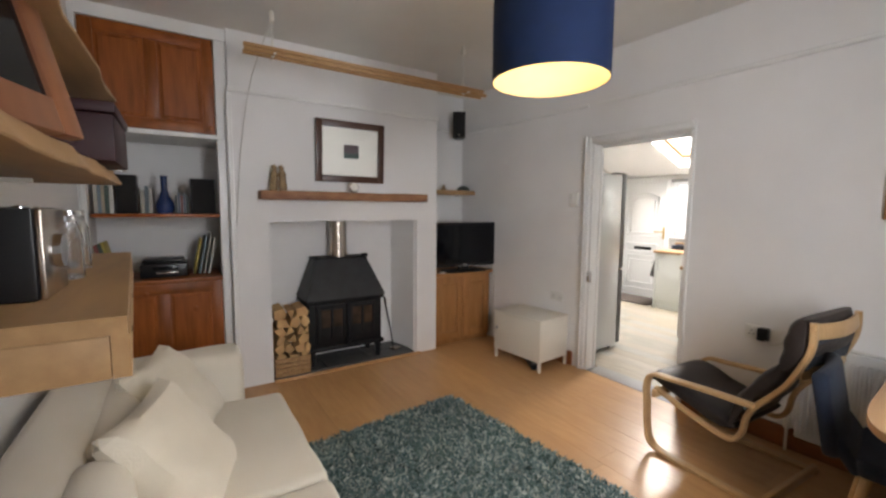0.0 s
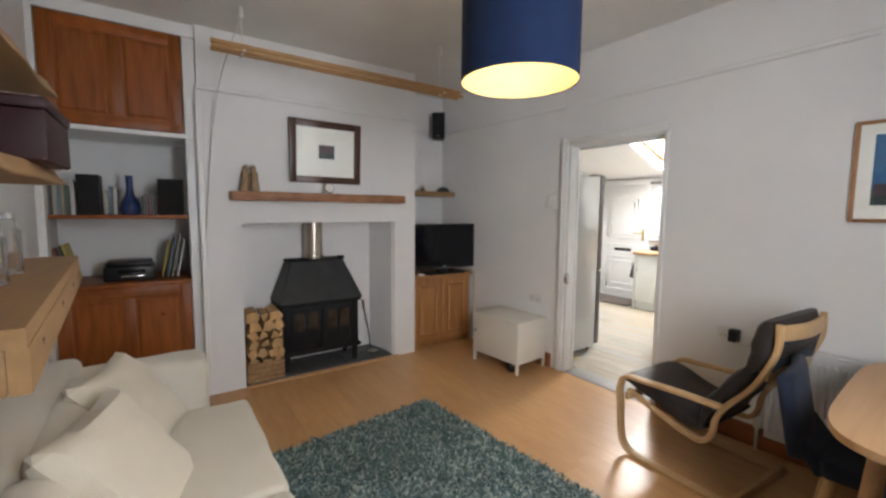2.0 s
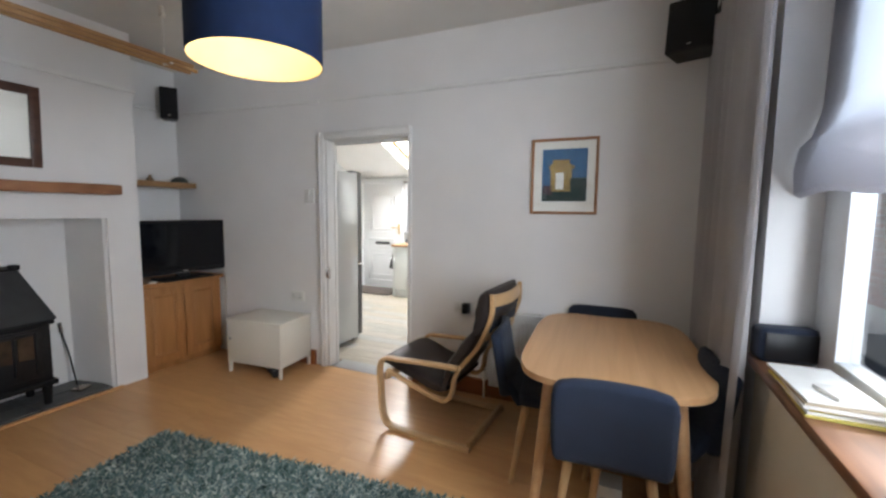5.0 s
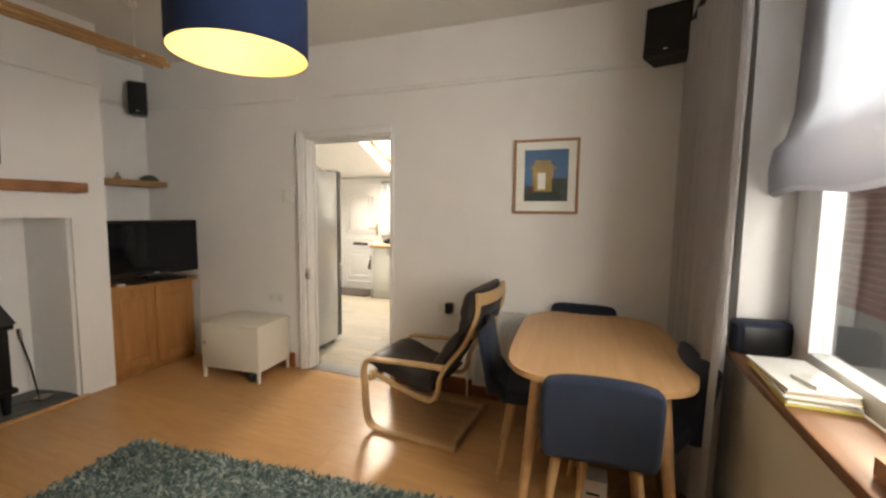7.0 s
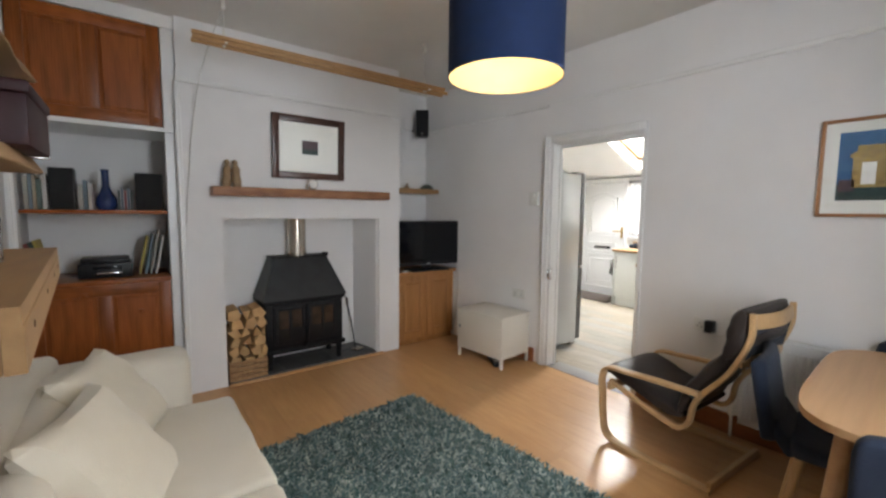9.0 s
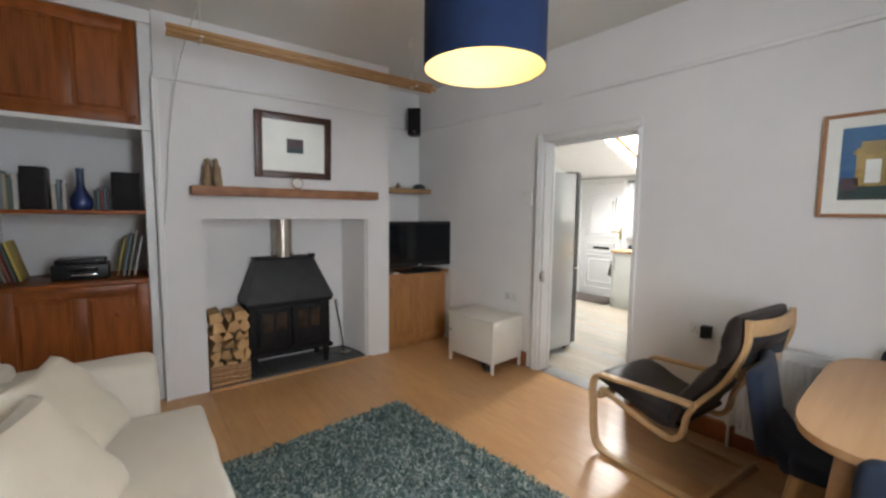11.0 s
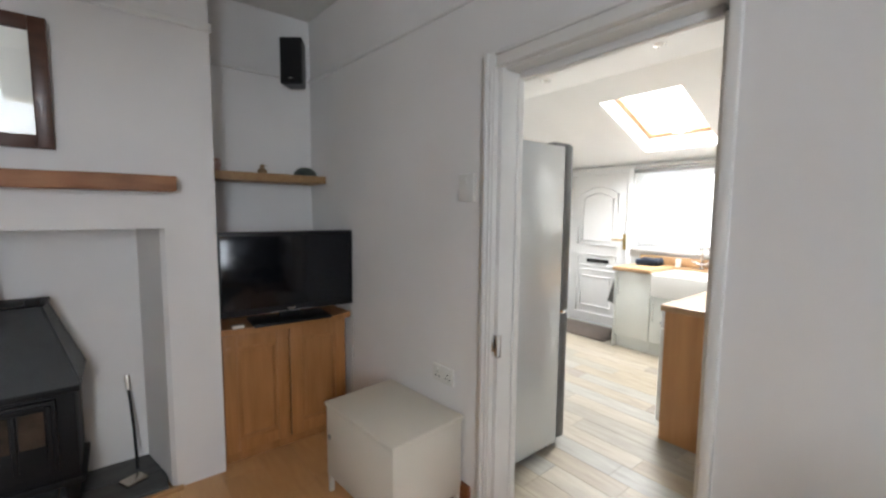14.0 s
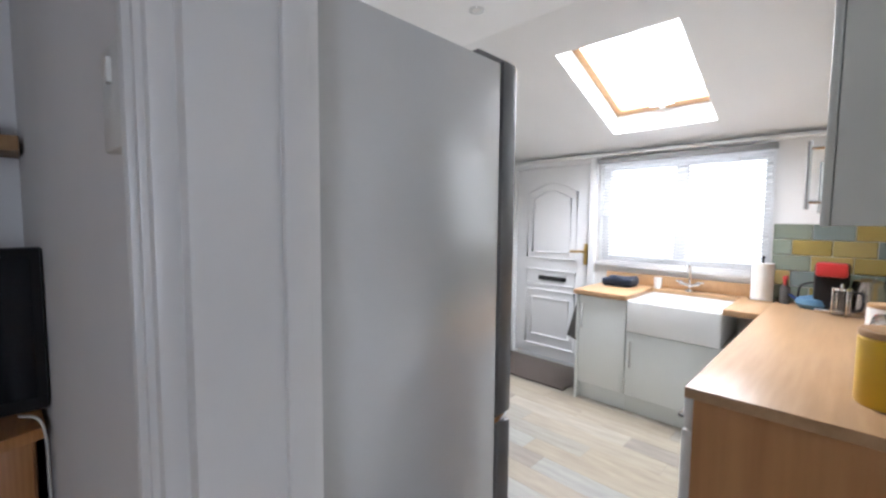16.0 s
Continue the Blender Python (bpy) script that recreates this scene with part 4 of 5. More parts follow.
def satellite(place, label, sc=1.0, wide=1.0):
    o = thing("wall_speaker", label, "speaker", group="wall speakers")
    w, d, h = 0.13 * sc * wide, 0.12 * sc, 0.26 * sc
    bm = prism([(-w / 2, 0), (w / 2, 0), (w * 0.36, d), (-w * 0.36, d)], 0, h)
    bmesh.ops.bevel(bm, geom=bm.edges[:], offset=0.006, segments=2, affect="EDGES")
    part("cabinet", bm, BLACK, o)
    part("grille", box((-w / 2 + 0.008, -0.008, 0.012), (w / 2 - 0.008, 0.001, h - 0.012), 0.003), mat("speaker_cloth", (0.012, 0.012, 0.013), rough=0.9, bump=0.4, bscale=400), o)
    part("badge", box((-0.012, -0.0095, 0.03), (0.012, -0.0075, 0.036)), CHROME, o)
    part("bracket", join(cyl((0, d, h * 0.5), (0, d + 0.09, h * 0.5), 0.012, n=10), box((-0.025, d + 0.075, h * 0.35), (0.025, d + 0.09, h * 0.65), 0.003)), BLACK, o)
    o.matrix_world = place


satellite(pose(4.33, 4.45, 2.245, 0, 0, -38), "black wall speaker tilted in the alcove corner", 1.12)
satellite(pose(4.43, 0.215, 2.30, -9, 0, -108), "black wall speaker on bracket above table", 1.16, 1.6)

# white metal chest
ch = thing("metal_chest", "cream metal storage chest on short legs", "chest")
part("box", box((-0.28, -0.20, 0.09), (0.28, 0.20, 0.445), 0.004), WMETAL, ch)
part("lid", box((-0.287, -0.207, 0.447), (0.287, 0.207, 0.472), 0.006), WMETAL, ch)
for x in (-0.265, 0.265):
    for y in (-0.185, 0.185):
        part("leg", join(box((x - 0.012, y - 0.012, 0.0), (x + 0.012, y + 0.012, 0.10), 0.003)), WMETAL, ch)
part("keyhole", moved(lathe([(0.001, 0.004), (0.012, 0.004), (0.014, 0)], 14), pose(0.245, 0.203, 0.30, -90)), GREY, ch)
ch.matrix_world = pose(4.40, 3.325, 0, 0, 0, 95)

ps = thing("power_strip", "black power strip lying under the metal chest", "power strip")
part("body", box((-0.13, -0.03, 0.0), (0.13, 0.03, 0.042), 0.006), BLACK, ps)
for x in (-0.08, 0.0, 0.08):
    part("outlet", box((x - 0.022, -0.022, 0.0425), (x + 0.022, 0.022, 0.045), 0.001), GREY, ps)
part("cable", tube(smooth_path([(0.13, 0.0, 0.02), (0.22, 0.02, 0.006), (0.30, 0.10, 0.006), (0.42, 0.06, 0.006)]), 0.004, 6), BLACK, ps)
ps.matrix_world = pose(4.32, 3.22, 0.001, 0, 0, 60)

# ---- west wall: shelves over the sofa ----
led = thing("thick_wall_shelf", "pale wooden box shelf with drilled front edge", "shelf", group="wall shelves")
part("top", prism([(X0, 1.315), (1.535, 1.315), (1.457, 2.445), (X0, 2.445)], 1.240, 1.268), SHELF, led)
part("front_board", prism([(1.513, 1.317), (1.537, 1.317), (1.459, 2.443), (1.435, 2.443)], 1.172, 1.2395), SHELF, led)
part("end_board", box((X0, 1.315, 1.172), (1.512, 1.335, 1.2395), 0.003), SHELF, led)
for y in (1.45, 1.80, 2.10, 2.34):
    part("peg_hole", moved(lathe([(0.001, 0.001), (0.006, 0.001), (0.007, 0.0)], 10), pose(1.5375 - 0.0693 * (y - 1.317), y, 1.215, 0, 90, 0)), BARK, led)
for z, y1, xf in ((1.535, 2.28, 1.445), (1.80, 2.265, 1.445)):
    o = thing("wall_shelf", "pale live-edge wooden wall shelf", "shelf", group="wall shelves")
    bm = box((X0, 0.90, z - 0.030), (xf, y1, z + 0.016), 0.005)
    bmesh.ops.subdivide_edges(bm, edges=[e for e in bm.edges if abs(e.verts[0].co.y - e.verts[1].co.y) > 0.5], cuts=28)
    for v in bm.verts:
        if v.co.x > xf - 0.02:
            v.co.x += 0.016 * noise.noise(Vector((z * 9, v.co.y * 6, 0.0))) + 0.010 * (1 if v.co.z < z else -1)
    part("board", bm, SHELF, o)
    for y in (1.45, 2.0):
        part("bracket", join(box((X0, y - 0.01, z - 0.13), (X0 + 0.012, y + 0.01, z - 0.031), 0.002), box((X0, y - 0.01, z - 0.042), (1.30, y + 0.01, z - 0.0305), 0.002)), WMETAL, o)
mir = thing("leaning_picture_frame", "reddish wooden frame with dark picture on shelf", "picture")
part("frame", join(box((-0.26, 0, 0), (-0.20, 0.025, 0.34), 0.004), box((0.20, 0, 0), (0.26, 0.025, 0.34), 0.004), box((-0.20, 0, 0), (0.20, 0.025, 0.06), 0.004), box((-0.20, 0, 0.28), (0.20, 0.025, 0.34), 0.004)), CHERRY, mir)
part("picture", box((-0.20, 0.008, 0.06), (0.20, 0.015, 0.28)), SCREEN, mir)
mir.matrix_world = pose(1.40, 1.29, 1.5545, -14, 0, 74)
bx = thing("burgundy_box", "dark burgundy wooden box on upper wall shelf", "box")
part("body", box((1.18, 1.93, 1.552), (1.478, 2.255, 1.675), 0.006), BURGUNDY, bx)
part("lid", box((1.175, 1.925, 1.676), (1.483, 2.26, 1.705), 0.006), BURGUNDY, bx)
fr2 = thing("silver_photo_frame", "silver photo frame standing on wall shelf", "photo frame")
part("frame", join(box((0, 0, 0), (0.13, 0.010, 0.012), 0.002), box((0, 0, 0.088), (0.13, 0.010, 0.10), 0.002), box((0, 0, 0.012), (0.012, 0.010, 0.088), 0.002), box((0.118, 0, 0.012), (0.13, 0.010, 0.088), 0.002)), CHROME, fr2)
part("photo", box((0.012, 0.003, 0.012), (0.118, 0.007, 0.088)), MOUNTGREEN, fr2)
fr2.matrix_world = pose(1.30, 2.264, 1.552, -6, 0, 6) @ Matrix.Scale(1.35, 4)
for i in range(3):
    d = thing("cd_case", "clear plastic disc case stacked on shelf", "disc case", group="disc cases")
    part("case", box((1.20, 1.72 - 0.01 * i, 1.269 + 0.011 * i), (1.34, 1.86 - 0.01 * i, 1.279 + 0.011 * i), 0.001), BOOKS, d)
rd = thing("black_radio", "black box radio with silver front on shelf", "radio")
part("case", box((1.12, 1.50, 1.2692), (1.40, 1.68, 1.43), 0.006), BLACK, rd)
part("front", box((1.401, 1.505, 1.2695), (1.410, 1.675, 1.428), 0.003), STEEL, rd)
part("dial", moved(lathe([(0.001, 0.012), (0.03, 0.012), (0.032, 0)], 20), pose(1.41, 1.59, 1.35, 0, 90, 0)), CHROME, rd)
for x, y, r, h in ((1.36, 2.00, 0.045, 0.14), (1.30, 2.14, 0.04, 0.12), (1.38, 1.80, 0.04, 0.13), (1.28, 1.95, 0.045, 0.15)):
    j = thing("glass_jar", "clear glass storage jar with metal clip", "jar", (x, y, 1.2685), group="glass jars")
    part("jar", lathe([(0.001, 0.0), (r, 0.0), (r, h * 0.75), (r * 0.8, h * 0.9), (r * 0.8, h), (r * 0.72, h), (r * 0.9, h * 0.72), (r * 0.9, 0.006), (0.001, 0.006)], 20), GLASS, j)
    part("lid", lathe([(0.001, h + 0.018), (r * 0.8, h + 0.014), (r * 0.82, h + 0.001)], 20), CHROME, j, "metal clip lid")

# ---- sofa ----
sofa = thing("sofa", "cream cotton-covered sofa with loose cushions", "sofa")
part("base", box((1.16, 0.98, 0.06), (2.02, 3.17, 0.27), 0.02), SOFA, sofa)
def soft(lo, hi, bev, bulge=0.0, seed=0):
    bm = box(lo, hi, bev, 4)
    bmesh.ops.subdivide_edges(bm, edges=[e for e in bm.edges if e.calc_length() > 0.15], cuts=10, use_grid_fill=True)
    c, d = (Vector(lo) + Vector(hi)) / 2, (Vector(hi) - Vector(lo)) / 2
    for v in bm.verts:
        q = [(v.co[i] - c[i]) / d[i] for i in range(3)]
        if q[2] > 0.5:
            v.co.z += bulge * (1 - q[0] ** 2) * (1 - q[1] ** 2)
        v.co += Vector((1, 1, 0.7)) * 0.008 * noise.noise(v.co * 5 + Vector((seed, 0, 0)))
    return bm
part("seat_cushion", soft((1.38, 2.045, 0.272), (2.06, 2.935, 0.41), 0.035, 0.03, 1), SOFA, sofa)
part("seat_cushion", soft((1.38, 1.205, 0.272), (2.06, 2.035, 0.41), 0.035, 0.03, 2), SOFA, sofa)
part("back", soft((1.13, 1.0, 0.10), (1.36, 3.15, 0.715), 0.05, 0.015, 3), SOFA, sofa)
part("back_cushion", soft((1.31, 2.05, 0.415), (1.46, 2.92, 0.70), 0.06, 0.02, 4), SOFA, sofa)
part("back_cushion", soft((1.31, 1.21, 0.415), (1.47, 2.04, 0.72), 0.06, 0.02, 5), SOFA, sofa)
part("arm", soft((1.20, 2.945, 0.10), (1.88, 3.19, 0.655), 0.05, 0.01, 6), SOFA, sofa)
part("arm", soft((1.20, 0.96, 0.10), (1.90, 1.195, 0.63), 0.05, 0.01, 7), SOFA, sofa)
for x in (1.25, 1.92):
    for y in (1.06, 3.09):
        part("foot", cyl((x, y, 0), (x, y, 0.07), 0.025, 0.03, 10), BEECH, sofa)
for i, (m, w) in enumerate(((pose(1.57, 2.66, 0.60, 0, 0, 35) @ pose(0, 0, 0, 52, 0, 38), 0.44), (pose(1.57, 2.14, 0.60, 0, 0, 28) @ pose(0, 0, 0, 56, 0, 45), 0.46))):
    c = thing("scatter_cushion", "plump cream scatter cushion on the sofa", "cushion", group="scatter cushions")
    part("cover", cushion(w, w, 0.17, 0.45, 16, i), PILLOW, c)
    c.matrix_world = m

# ---- rug ----
rug = thing("rug", "shaggy teal and grey flecked rug", "rug")
part("backing", box((-1.15, -1.95, 0.0), (0.0, 0.0, 0.014), 0.004), RUGBASE, rug)
rng = np.random.default_rng(3)
N = 26000
px, py = -1.16 + 1.17 * rng.random(N), -1.96 + 1.97 * rng.random(N)
a = rng.random(N) * 6.28318
ln, hh, wd = 0.012 + 0.018 * rng.random(N), 0.018 + 0.016 * rng.random(N), 0.004 + 0.003 * rng.random(N)
ca, sa = np.cos(a), np.sin(a)
zb = np.full(N, 0.010)
V = np.stack([np.stack([px - sa * wd, py + ca * wd, zb], 1), np.stack([px + sa * wd, py - ca * wd, zb], 1),
              np.stack([px + ca * ln * 0.6 + sa * wd, py + sa * ln * 0.6 - ca * wd, zb + hh * 0.8], 1), np.stack([px + ca * ln * 0.6 - sa * wd, py + sa * ln * 0.6 + ca * wd, zb + hh * 0.8], 1),
              np.stack([px + ca * ln * 1.5, py + sa * ln * 1.5, zb + hh], 1)], 1).reshape(-1, 3)
i5 = np.arange(N) * 5
F = [f for k in i5.tolist() for f in ((k, k + 1, k + 2, k + 3), (k + 3, k + 2, k + 4))]
me = bpy.data.meshes.new("pile")
me.from_pydata(V.tolist(), [], F)
me.materials.append(PILE)
pl = tagged(new("pile", me), "shaggy yarn tufts", kind="stuff")
pl.parent = rug
rug.matrix_world = pose(3.285, 3.03, 0.001, 0, 0, 5.6)

# ---- armchair ----
arm = thing("bentwood_armchair", "bentwood armchair with dark leather cushion", "armchair")
# local: front towards +y, x across, origin on the floor
for s in (-0.285, 0.285):
    part("side_frame", sweep(smooth_path([(s, -0.275, 0.016), (s, 0.0, 0.014), (s, 0.24, 0.016), (s, 0.325, 0.05), (s, 0.352, 0.15), (s, 0.36, 0.28), (s, 0.368, 0.39), (s, 0.33, 0.462), (s, 0.20, 0.475), (s, 0.0, 0.487), (s, -0.195, 0.492)], 7), 0.055, 0.024, (1, 0, 0)), BEECH, arm)
    part("seat_rail", sweep(smooth_path([(s * 0.87, 0.335, 0.372), (s * 0.87, 0.14, 0.307), (s * 0.87, -0.035, 0.262), (s * 0.87, -0.098, 0.268), (s * 0.87, -0.136, 0.32), (s * 0.87, -0.152, 0.41), (s * 0.87, -0.195, 0.49), (s * 0.87, -0.295, 0.62), (s * 0.87, -0.355, 0.745), (s * 0.87, -0.383, 0.84), (s * 0.87, -0.382, 0.945)], 7), 0.036, 0.026, (1, 0, 0)), BEECH, arm)
    part("bolt", cyl((s * 1.10, -0.17, 0.478), (s * 1.09, -0.17, 0.478), 0.008, n=10), CHROME, arm)
for y, z in ((0.325, 0.345), (-0.262, 0.035)):
    part("cross_bar", box((-0.285, y - 0.012, z - 0.024), (0.285, y + 0.012, z + 0.024), 0.005), BEECH, arm)
for y, z, h in ((-0.382, 0.905, 0.035), (-0.345, 0.70, 0.026)):
    part("back_bar", sweep(smooth_path([(-0.248, y, z), (-0.12, y - 0.022, z - 0.004), (0.0, y - 0.030, z - 0.006), (0.12, y - 0.022, z - 0.004), (0.248, y, z)], 5), 2 * h, 0.016, (0, 0.15, 1)), BEECH, arm)
part("back_webbing", sweep([(0, -0.358, 0.715), (0, -0.388, 0.88)], 0.46, 0.006, (1, 0, 0)), NAVY, arm, "dark canvas back webbing")


def pad(ctrl, w, th, n=6):
    P, bm = smooth_path(ctrl, n), bmesh.new()
    rows = []
    K = 10
    for i, p in enumerate(P):
        t = (P[min(i + 1, len(P) - 1)] - P[max(i - 1, 0)]).normalized()
        u = Vector((1, 0, 0)).cross(t).normalized()
        e = min(1, 0.25 + 3.0 * min(i, len(P) - 1 - i) / len(P))
        ring = []
        for k in range(2 * K):
            ang = math.pi * k / K
            cx, cz = math.cos(ang), math.sin(ang)
            q = Vector((math.copysign(abs(cx) ** 0.35, cx) * w / 2, 0, 0)) + u * (math.copysign(abs(cz) ** 0.6, cz) * th / 2 * e * (1 + 0.10 * math.sin(i * 0.9)))
            ring.append(bm.verts.new(p + q))
        rows.append(ring)
    for a, b in zip(rows, rows[1:]):
        for k in range(2 * K):
            bm.faces.new((a[k], a[(k + 1) % (2 * K)], b[(k + 1) % (2 * K)], b[k]))
    bm.faces.new(rows[0][::-1])
    bm.faces.new(rows[-1])
    return bm


part("seat_pad", pad([(0, 0.375, 0.415), (0, 0.33, 0.432), (0, 0.15, 0.375), (0, -0.03, 0.325), (0, -0.10, 0.335)], 0.50, 0.085), LEATHER, arm, "dark brown leather seat pad")
part("back_pad", pad([(0, -0.075, 0.335), (0, -0.105, 0.43), (0, -0.165, 0.54), (0, -0.25, 0.66), (0, -0.30, 0.76)], 0.50, 0.085), LEATHER, arm, "dark brown leather back pad")
part("headrest", pad([(0, -0.275, 0.70), (0, -0.315, 0.78), (0, -0.325, 0.87), (0, -0.345, 0.955)], 0.52, 0.12), LEATHER, arm, "padded dark leather headrest")
arm.matrix_world = pose(4.22, 1.51, 0, 0, 0, -4)

# ---- dining table and chairs ----
tab = thing("dining_table", "pale oak dining table with rounded corners", "dining table")
poly = []
for i in range(64):
    a = 6.2831853 * i / 64
    c, s = math.cos(a), math.sin(a)
    poly.append((0.60 * math.copysign(abs(c) ** 0.42, c), 0.40 * math.copysign(abs(s) ** 0.52, s)))
bm = prism(poly, 0.715, 0.742)
bmesh.ops.bevel(bm, geom=[e for e in bm.edges if abs(e.verts[0].co.z - e.verts[1].co.z) < 1e-5], offset=0.007, segments=2, affect="EDGES")
part("tabletop", bm, TABLE, tab)
part("apron", join(box((-0.44, -0.25, 0.655), (0.44, -0.23, 0.714), 0.003), box((-0.44, 0.23, 0.655), (0.44, 0.25, 0.714), 0.003), box((-0.45, -0.23, 0.655), (-0.43, 0.23, 0.714), 0.003), box((0.43, -0.23, 0.655), (0.45, 0.23, 0.714), 0.003)), TABLE, tab)
for x in (-1, 1):
    for y in (-1, 1):
        part("leg", cyl((x * 0.50, y * 0.31, 0), (x * 0.42, y * 0.245, 0.713), 0.017, 0.032, 16), TABLE, tab)
tab.matrix_world = pose(3.985, 0.525, 0, 0, 0, 3)

dc = thing("dining_chair", "navy upholstered dining chair with beech legs", "dining chair", group="chairs round the table")
# local: front towards +y, origin on the floor
def upholstered(w, d, h, m, top=0.0):
    bm = box((-w / 2, -d / 2, -h / 2), (w / 2, d / 2, h / 2), min(h * 0.48, 0.05), 4)
    bmesh.ops.subdivide_edges(bm, edges=[e for e in bm.edges if e.calc_length() > 0.12], cuts=6, use_grid_fill=True)
    for v in bm.verts:
        v.co.z -= top * (v.co.x / (w / 2)) ** 2 * -1
        k = max(abs(v.co.x) / (w / 2), 0) ** 6 * (abs(v.co.y) / (d / 2)) ** 6
        v.co.x *= 1 - 0.10 * k
        v.co.y *= 1 - 0.10 * k
    return moved(bm, m)
part("seat", upholstered(0.45, 0.44, 0.07, pose(0, 0.02, 0.445), 0.01), NAVY, dc)
bmb = upholstered(0.43, 0.36, 0.055, pose(0, -0.262, 0.625, 100), 0.03)
part("backrest", bmb, NAVY, dc)
part("back_link", upholstered(0.40, 0.16, 0.05, pose(0, -0.215, 0.475, 125)), NAVY, dc)
for x in (-1, 1):
    for y in (-1, 1):
        part("leg", cyl((x * 0.205, y * 0.20 - (0.02 if y < 0 else 0), 0), (x * 0.15, y * 0.15, 0.425), 0.012, 0.020, 12), BEECH, dc)
part("stretcher", join(box((-0.15, -0.16, 0.395), (0.15, -0.13, 0.415), 0.004), box((-0.15, 0.13, 0.395), (0.15, 0.16, 0.415), 0.004)), BEECH, dc)
dc.matrix_world = pose(3.60, 0.505, 0, 0, 0, -88)
copy_thing(dc, pose(3.99, 0.785, 0, 0, 0, 189))
copy_thing(dc, pose(4.30, 0.60, 0, 0, 0, 90))
copy_thing(dc, pose(3.76, 0.40, 0, 0, 0, 6))

# ---- east wall small things ----
rad = thing("radiator", "white ribbed panel radiator on the wall", "radiator")
part("panel", box((4.615, 0.16, 0.11), (4.645, 1.37, 0.665), 0.008), RADI, rad)
pieces("rib", mesh_of("rib", box((0, -0.009, 0.15), (0.012, 0.009, 0.625), 0.004, 1), RADI), [pose(4.604, 0.209 + 0.0335 * i, 0) for i in range(35)], rad)
part("top_grille", box((4.617, 0.165, 0.662), (4.675, 1.365, 0.676), 0.003), RADI, rad)
part("valve", join(cyl((4.64, 1.41, 0.0), (4.64, 1.41, 0.17), 0.008, n=10), cyl((4.64, 1.41, 0.14), (4.64, 1.41, 0.22), 0.018, n=14), cyl((4.64, 1.36, 0.16), (4.64, 1.41, 0.16), 0.008, n=8)), WMETAL, rad)


def wall_plate(name, label, y, z, x, w=0.146, h=0.086, rz=-90, holes=True):
    o = thing(name, label, "socket" if "socket" in name else "switch")
    part("plate", box((-w / 2, -0.010 if holes else -0.024, -h / 2), (w / 2, 0, h / 2), 0.003), SOCKET, o)
    for dx in ((-w / 4, w / 4) if holes else (0,)):
        part("switch", box((dx - 0.008, -0.014 if holes else -0.029, h * 0.12), (dx + 0.008, -0.009 if holes else -0.022, h * 0.36), 0.002), SOCKET, o)
        if holes:
            part("pin_holes", join(*[box((dx - 0.004 + k, -0.0108, v), (dx + 0.004 + k, -0.0095, v + 0.006)) for k, v in ((0, 0.004), (-0.012, -0.018), (0.012, -0.018))]), BLACK, o)
    o.matrix_world = pose(x, y, z, 0, 0, rz)


wall_plate("wall_socket", "double white wall socket with plugged adapter", 1.60, 0.672, 4.679)
wall_plate("wall_socket", "double white wall socket low by the chest", 3.215, 0.62, 4.634, rz=-86)
wall_plate("light_switch", "white light switch beside the doorway", 3.055, 1.53, 4.643, 0.09, 0.12, -86, False)
plug = thing("plug_adapter", "black plug adapter with cable in socket", "adapter")
part("body", box((4.61, 1.535, 0.635), (4.668, 1.59, 0.715), 0.008), BLACK, plug)
part("cable", tube(smooth_path([(4.62, 1.56, 0.66), (4.60, 1.50, 0.63), (4.60, 1.40, 0.685), (4.64, 1.25, 0.69), (4.645, 1.0, 0.685)]), 0.0035, 6), CORD, plug)

# ---- window corner ----
cur = thing("curtain", "taupe full-length curtain beside the window", "curtain")
bm = bmesh.new()
cols = []
for i in range(97):
    u = i / 96
    for_x = 3.43 + 1.16 * u
    fold = 0.036 * math.sin(u * 38 + 0.8 * math.sin(u * 9)) + 0.012 * math.sin(u * 83 + 1)
    cols.append([bm.verts.new((for_x + 0.16 * (1 - u) * (k / 14) ** 1.5 + 0.01 * math.sin(k * 0.7 + i * 0.3), 0.072 + fold * (0.65 + 0.35 * k / 14), 0.03 + 2.42 * (1 - k / 14))) for k in range(15)])
for a, b in zip(cols, cols[1:]):
    for k in range(14):
        bm.faces.new((a[k], a[k + 1], b[k + 1], b[k]))
bmesh.ops.solidify(bm, geom=bm.faces[:], thickness=0.003)
part("cloth", bm, CURTAIN, cur)
rod = thing("curtain_rod", "dark curtain rod over the window", "curtain rod")
part("rod", cyl((1.55, 0.075, 2.49), (4.66, 0.075, 2.49), 0.014, n=14), BLACK, rod)
for x in (1.62, 4.60):
    part("bracket", box((x - 0.01, Y0, 2.465), (x + 0.01, 0.08, 2.478), 0.003), BLACK, rod)

rb = thing("roman_blind", "pale grey fabric blind gathered half way", "blind")
bm = bmesh.new()
prof = [(-0.155, 2.40), (-0.15, 2.1), (-0.145, 1.80), (-0.12, 1.70), (-0.085, 1.66), (-0.075, 1.58), (-0.08, 1.49), (-0.10, 1.475), (-0.13, 1.50), (-0.14, 1.60), (-0.15, 1.68)]
rows = [[bm.verts.new((2.78 + 0.90 * u, y, z + 0.01 * math.sin(u * 9 + z * 5))) for y, z in prof] for u in [i / 20 for i in range(21)]]
for a, b in zip(rows, rows[1:]):
    for k in range(len(prof) - 1):
        bm.faces.new((a[k], a[k + 1], b[k + 1], b[k]))
bmesh.ops.solidify(bm, geom=bm.faces[:], thickness=0.003)
part("fabric", bm, BLIND, rb)
part("headrail", box((2.78, -0.17, 2.385), (3.69, -0.135, 2.415), 0.004), UPVC, rb)
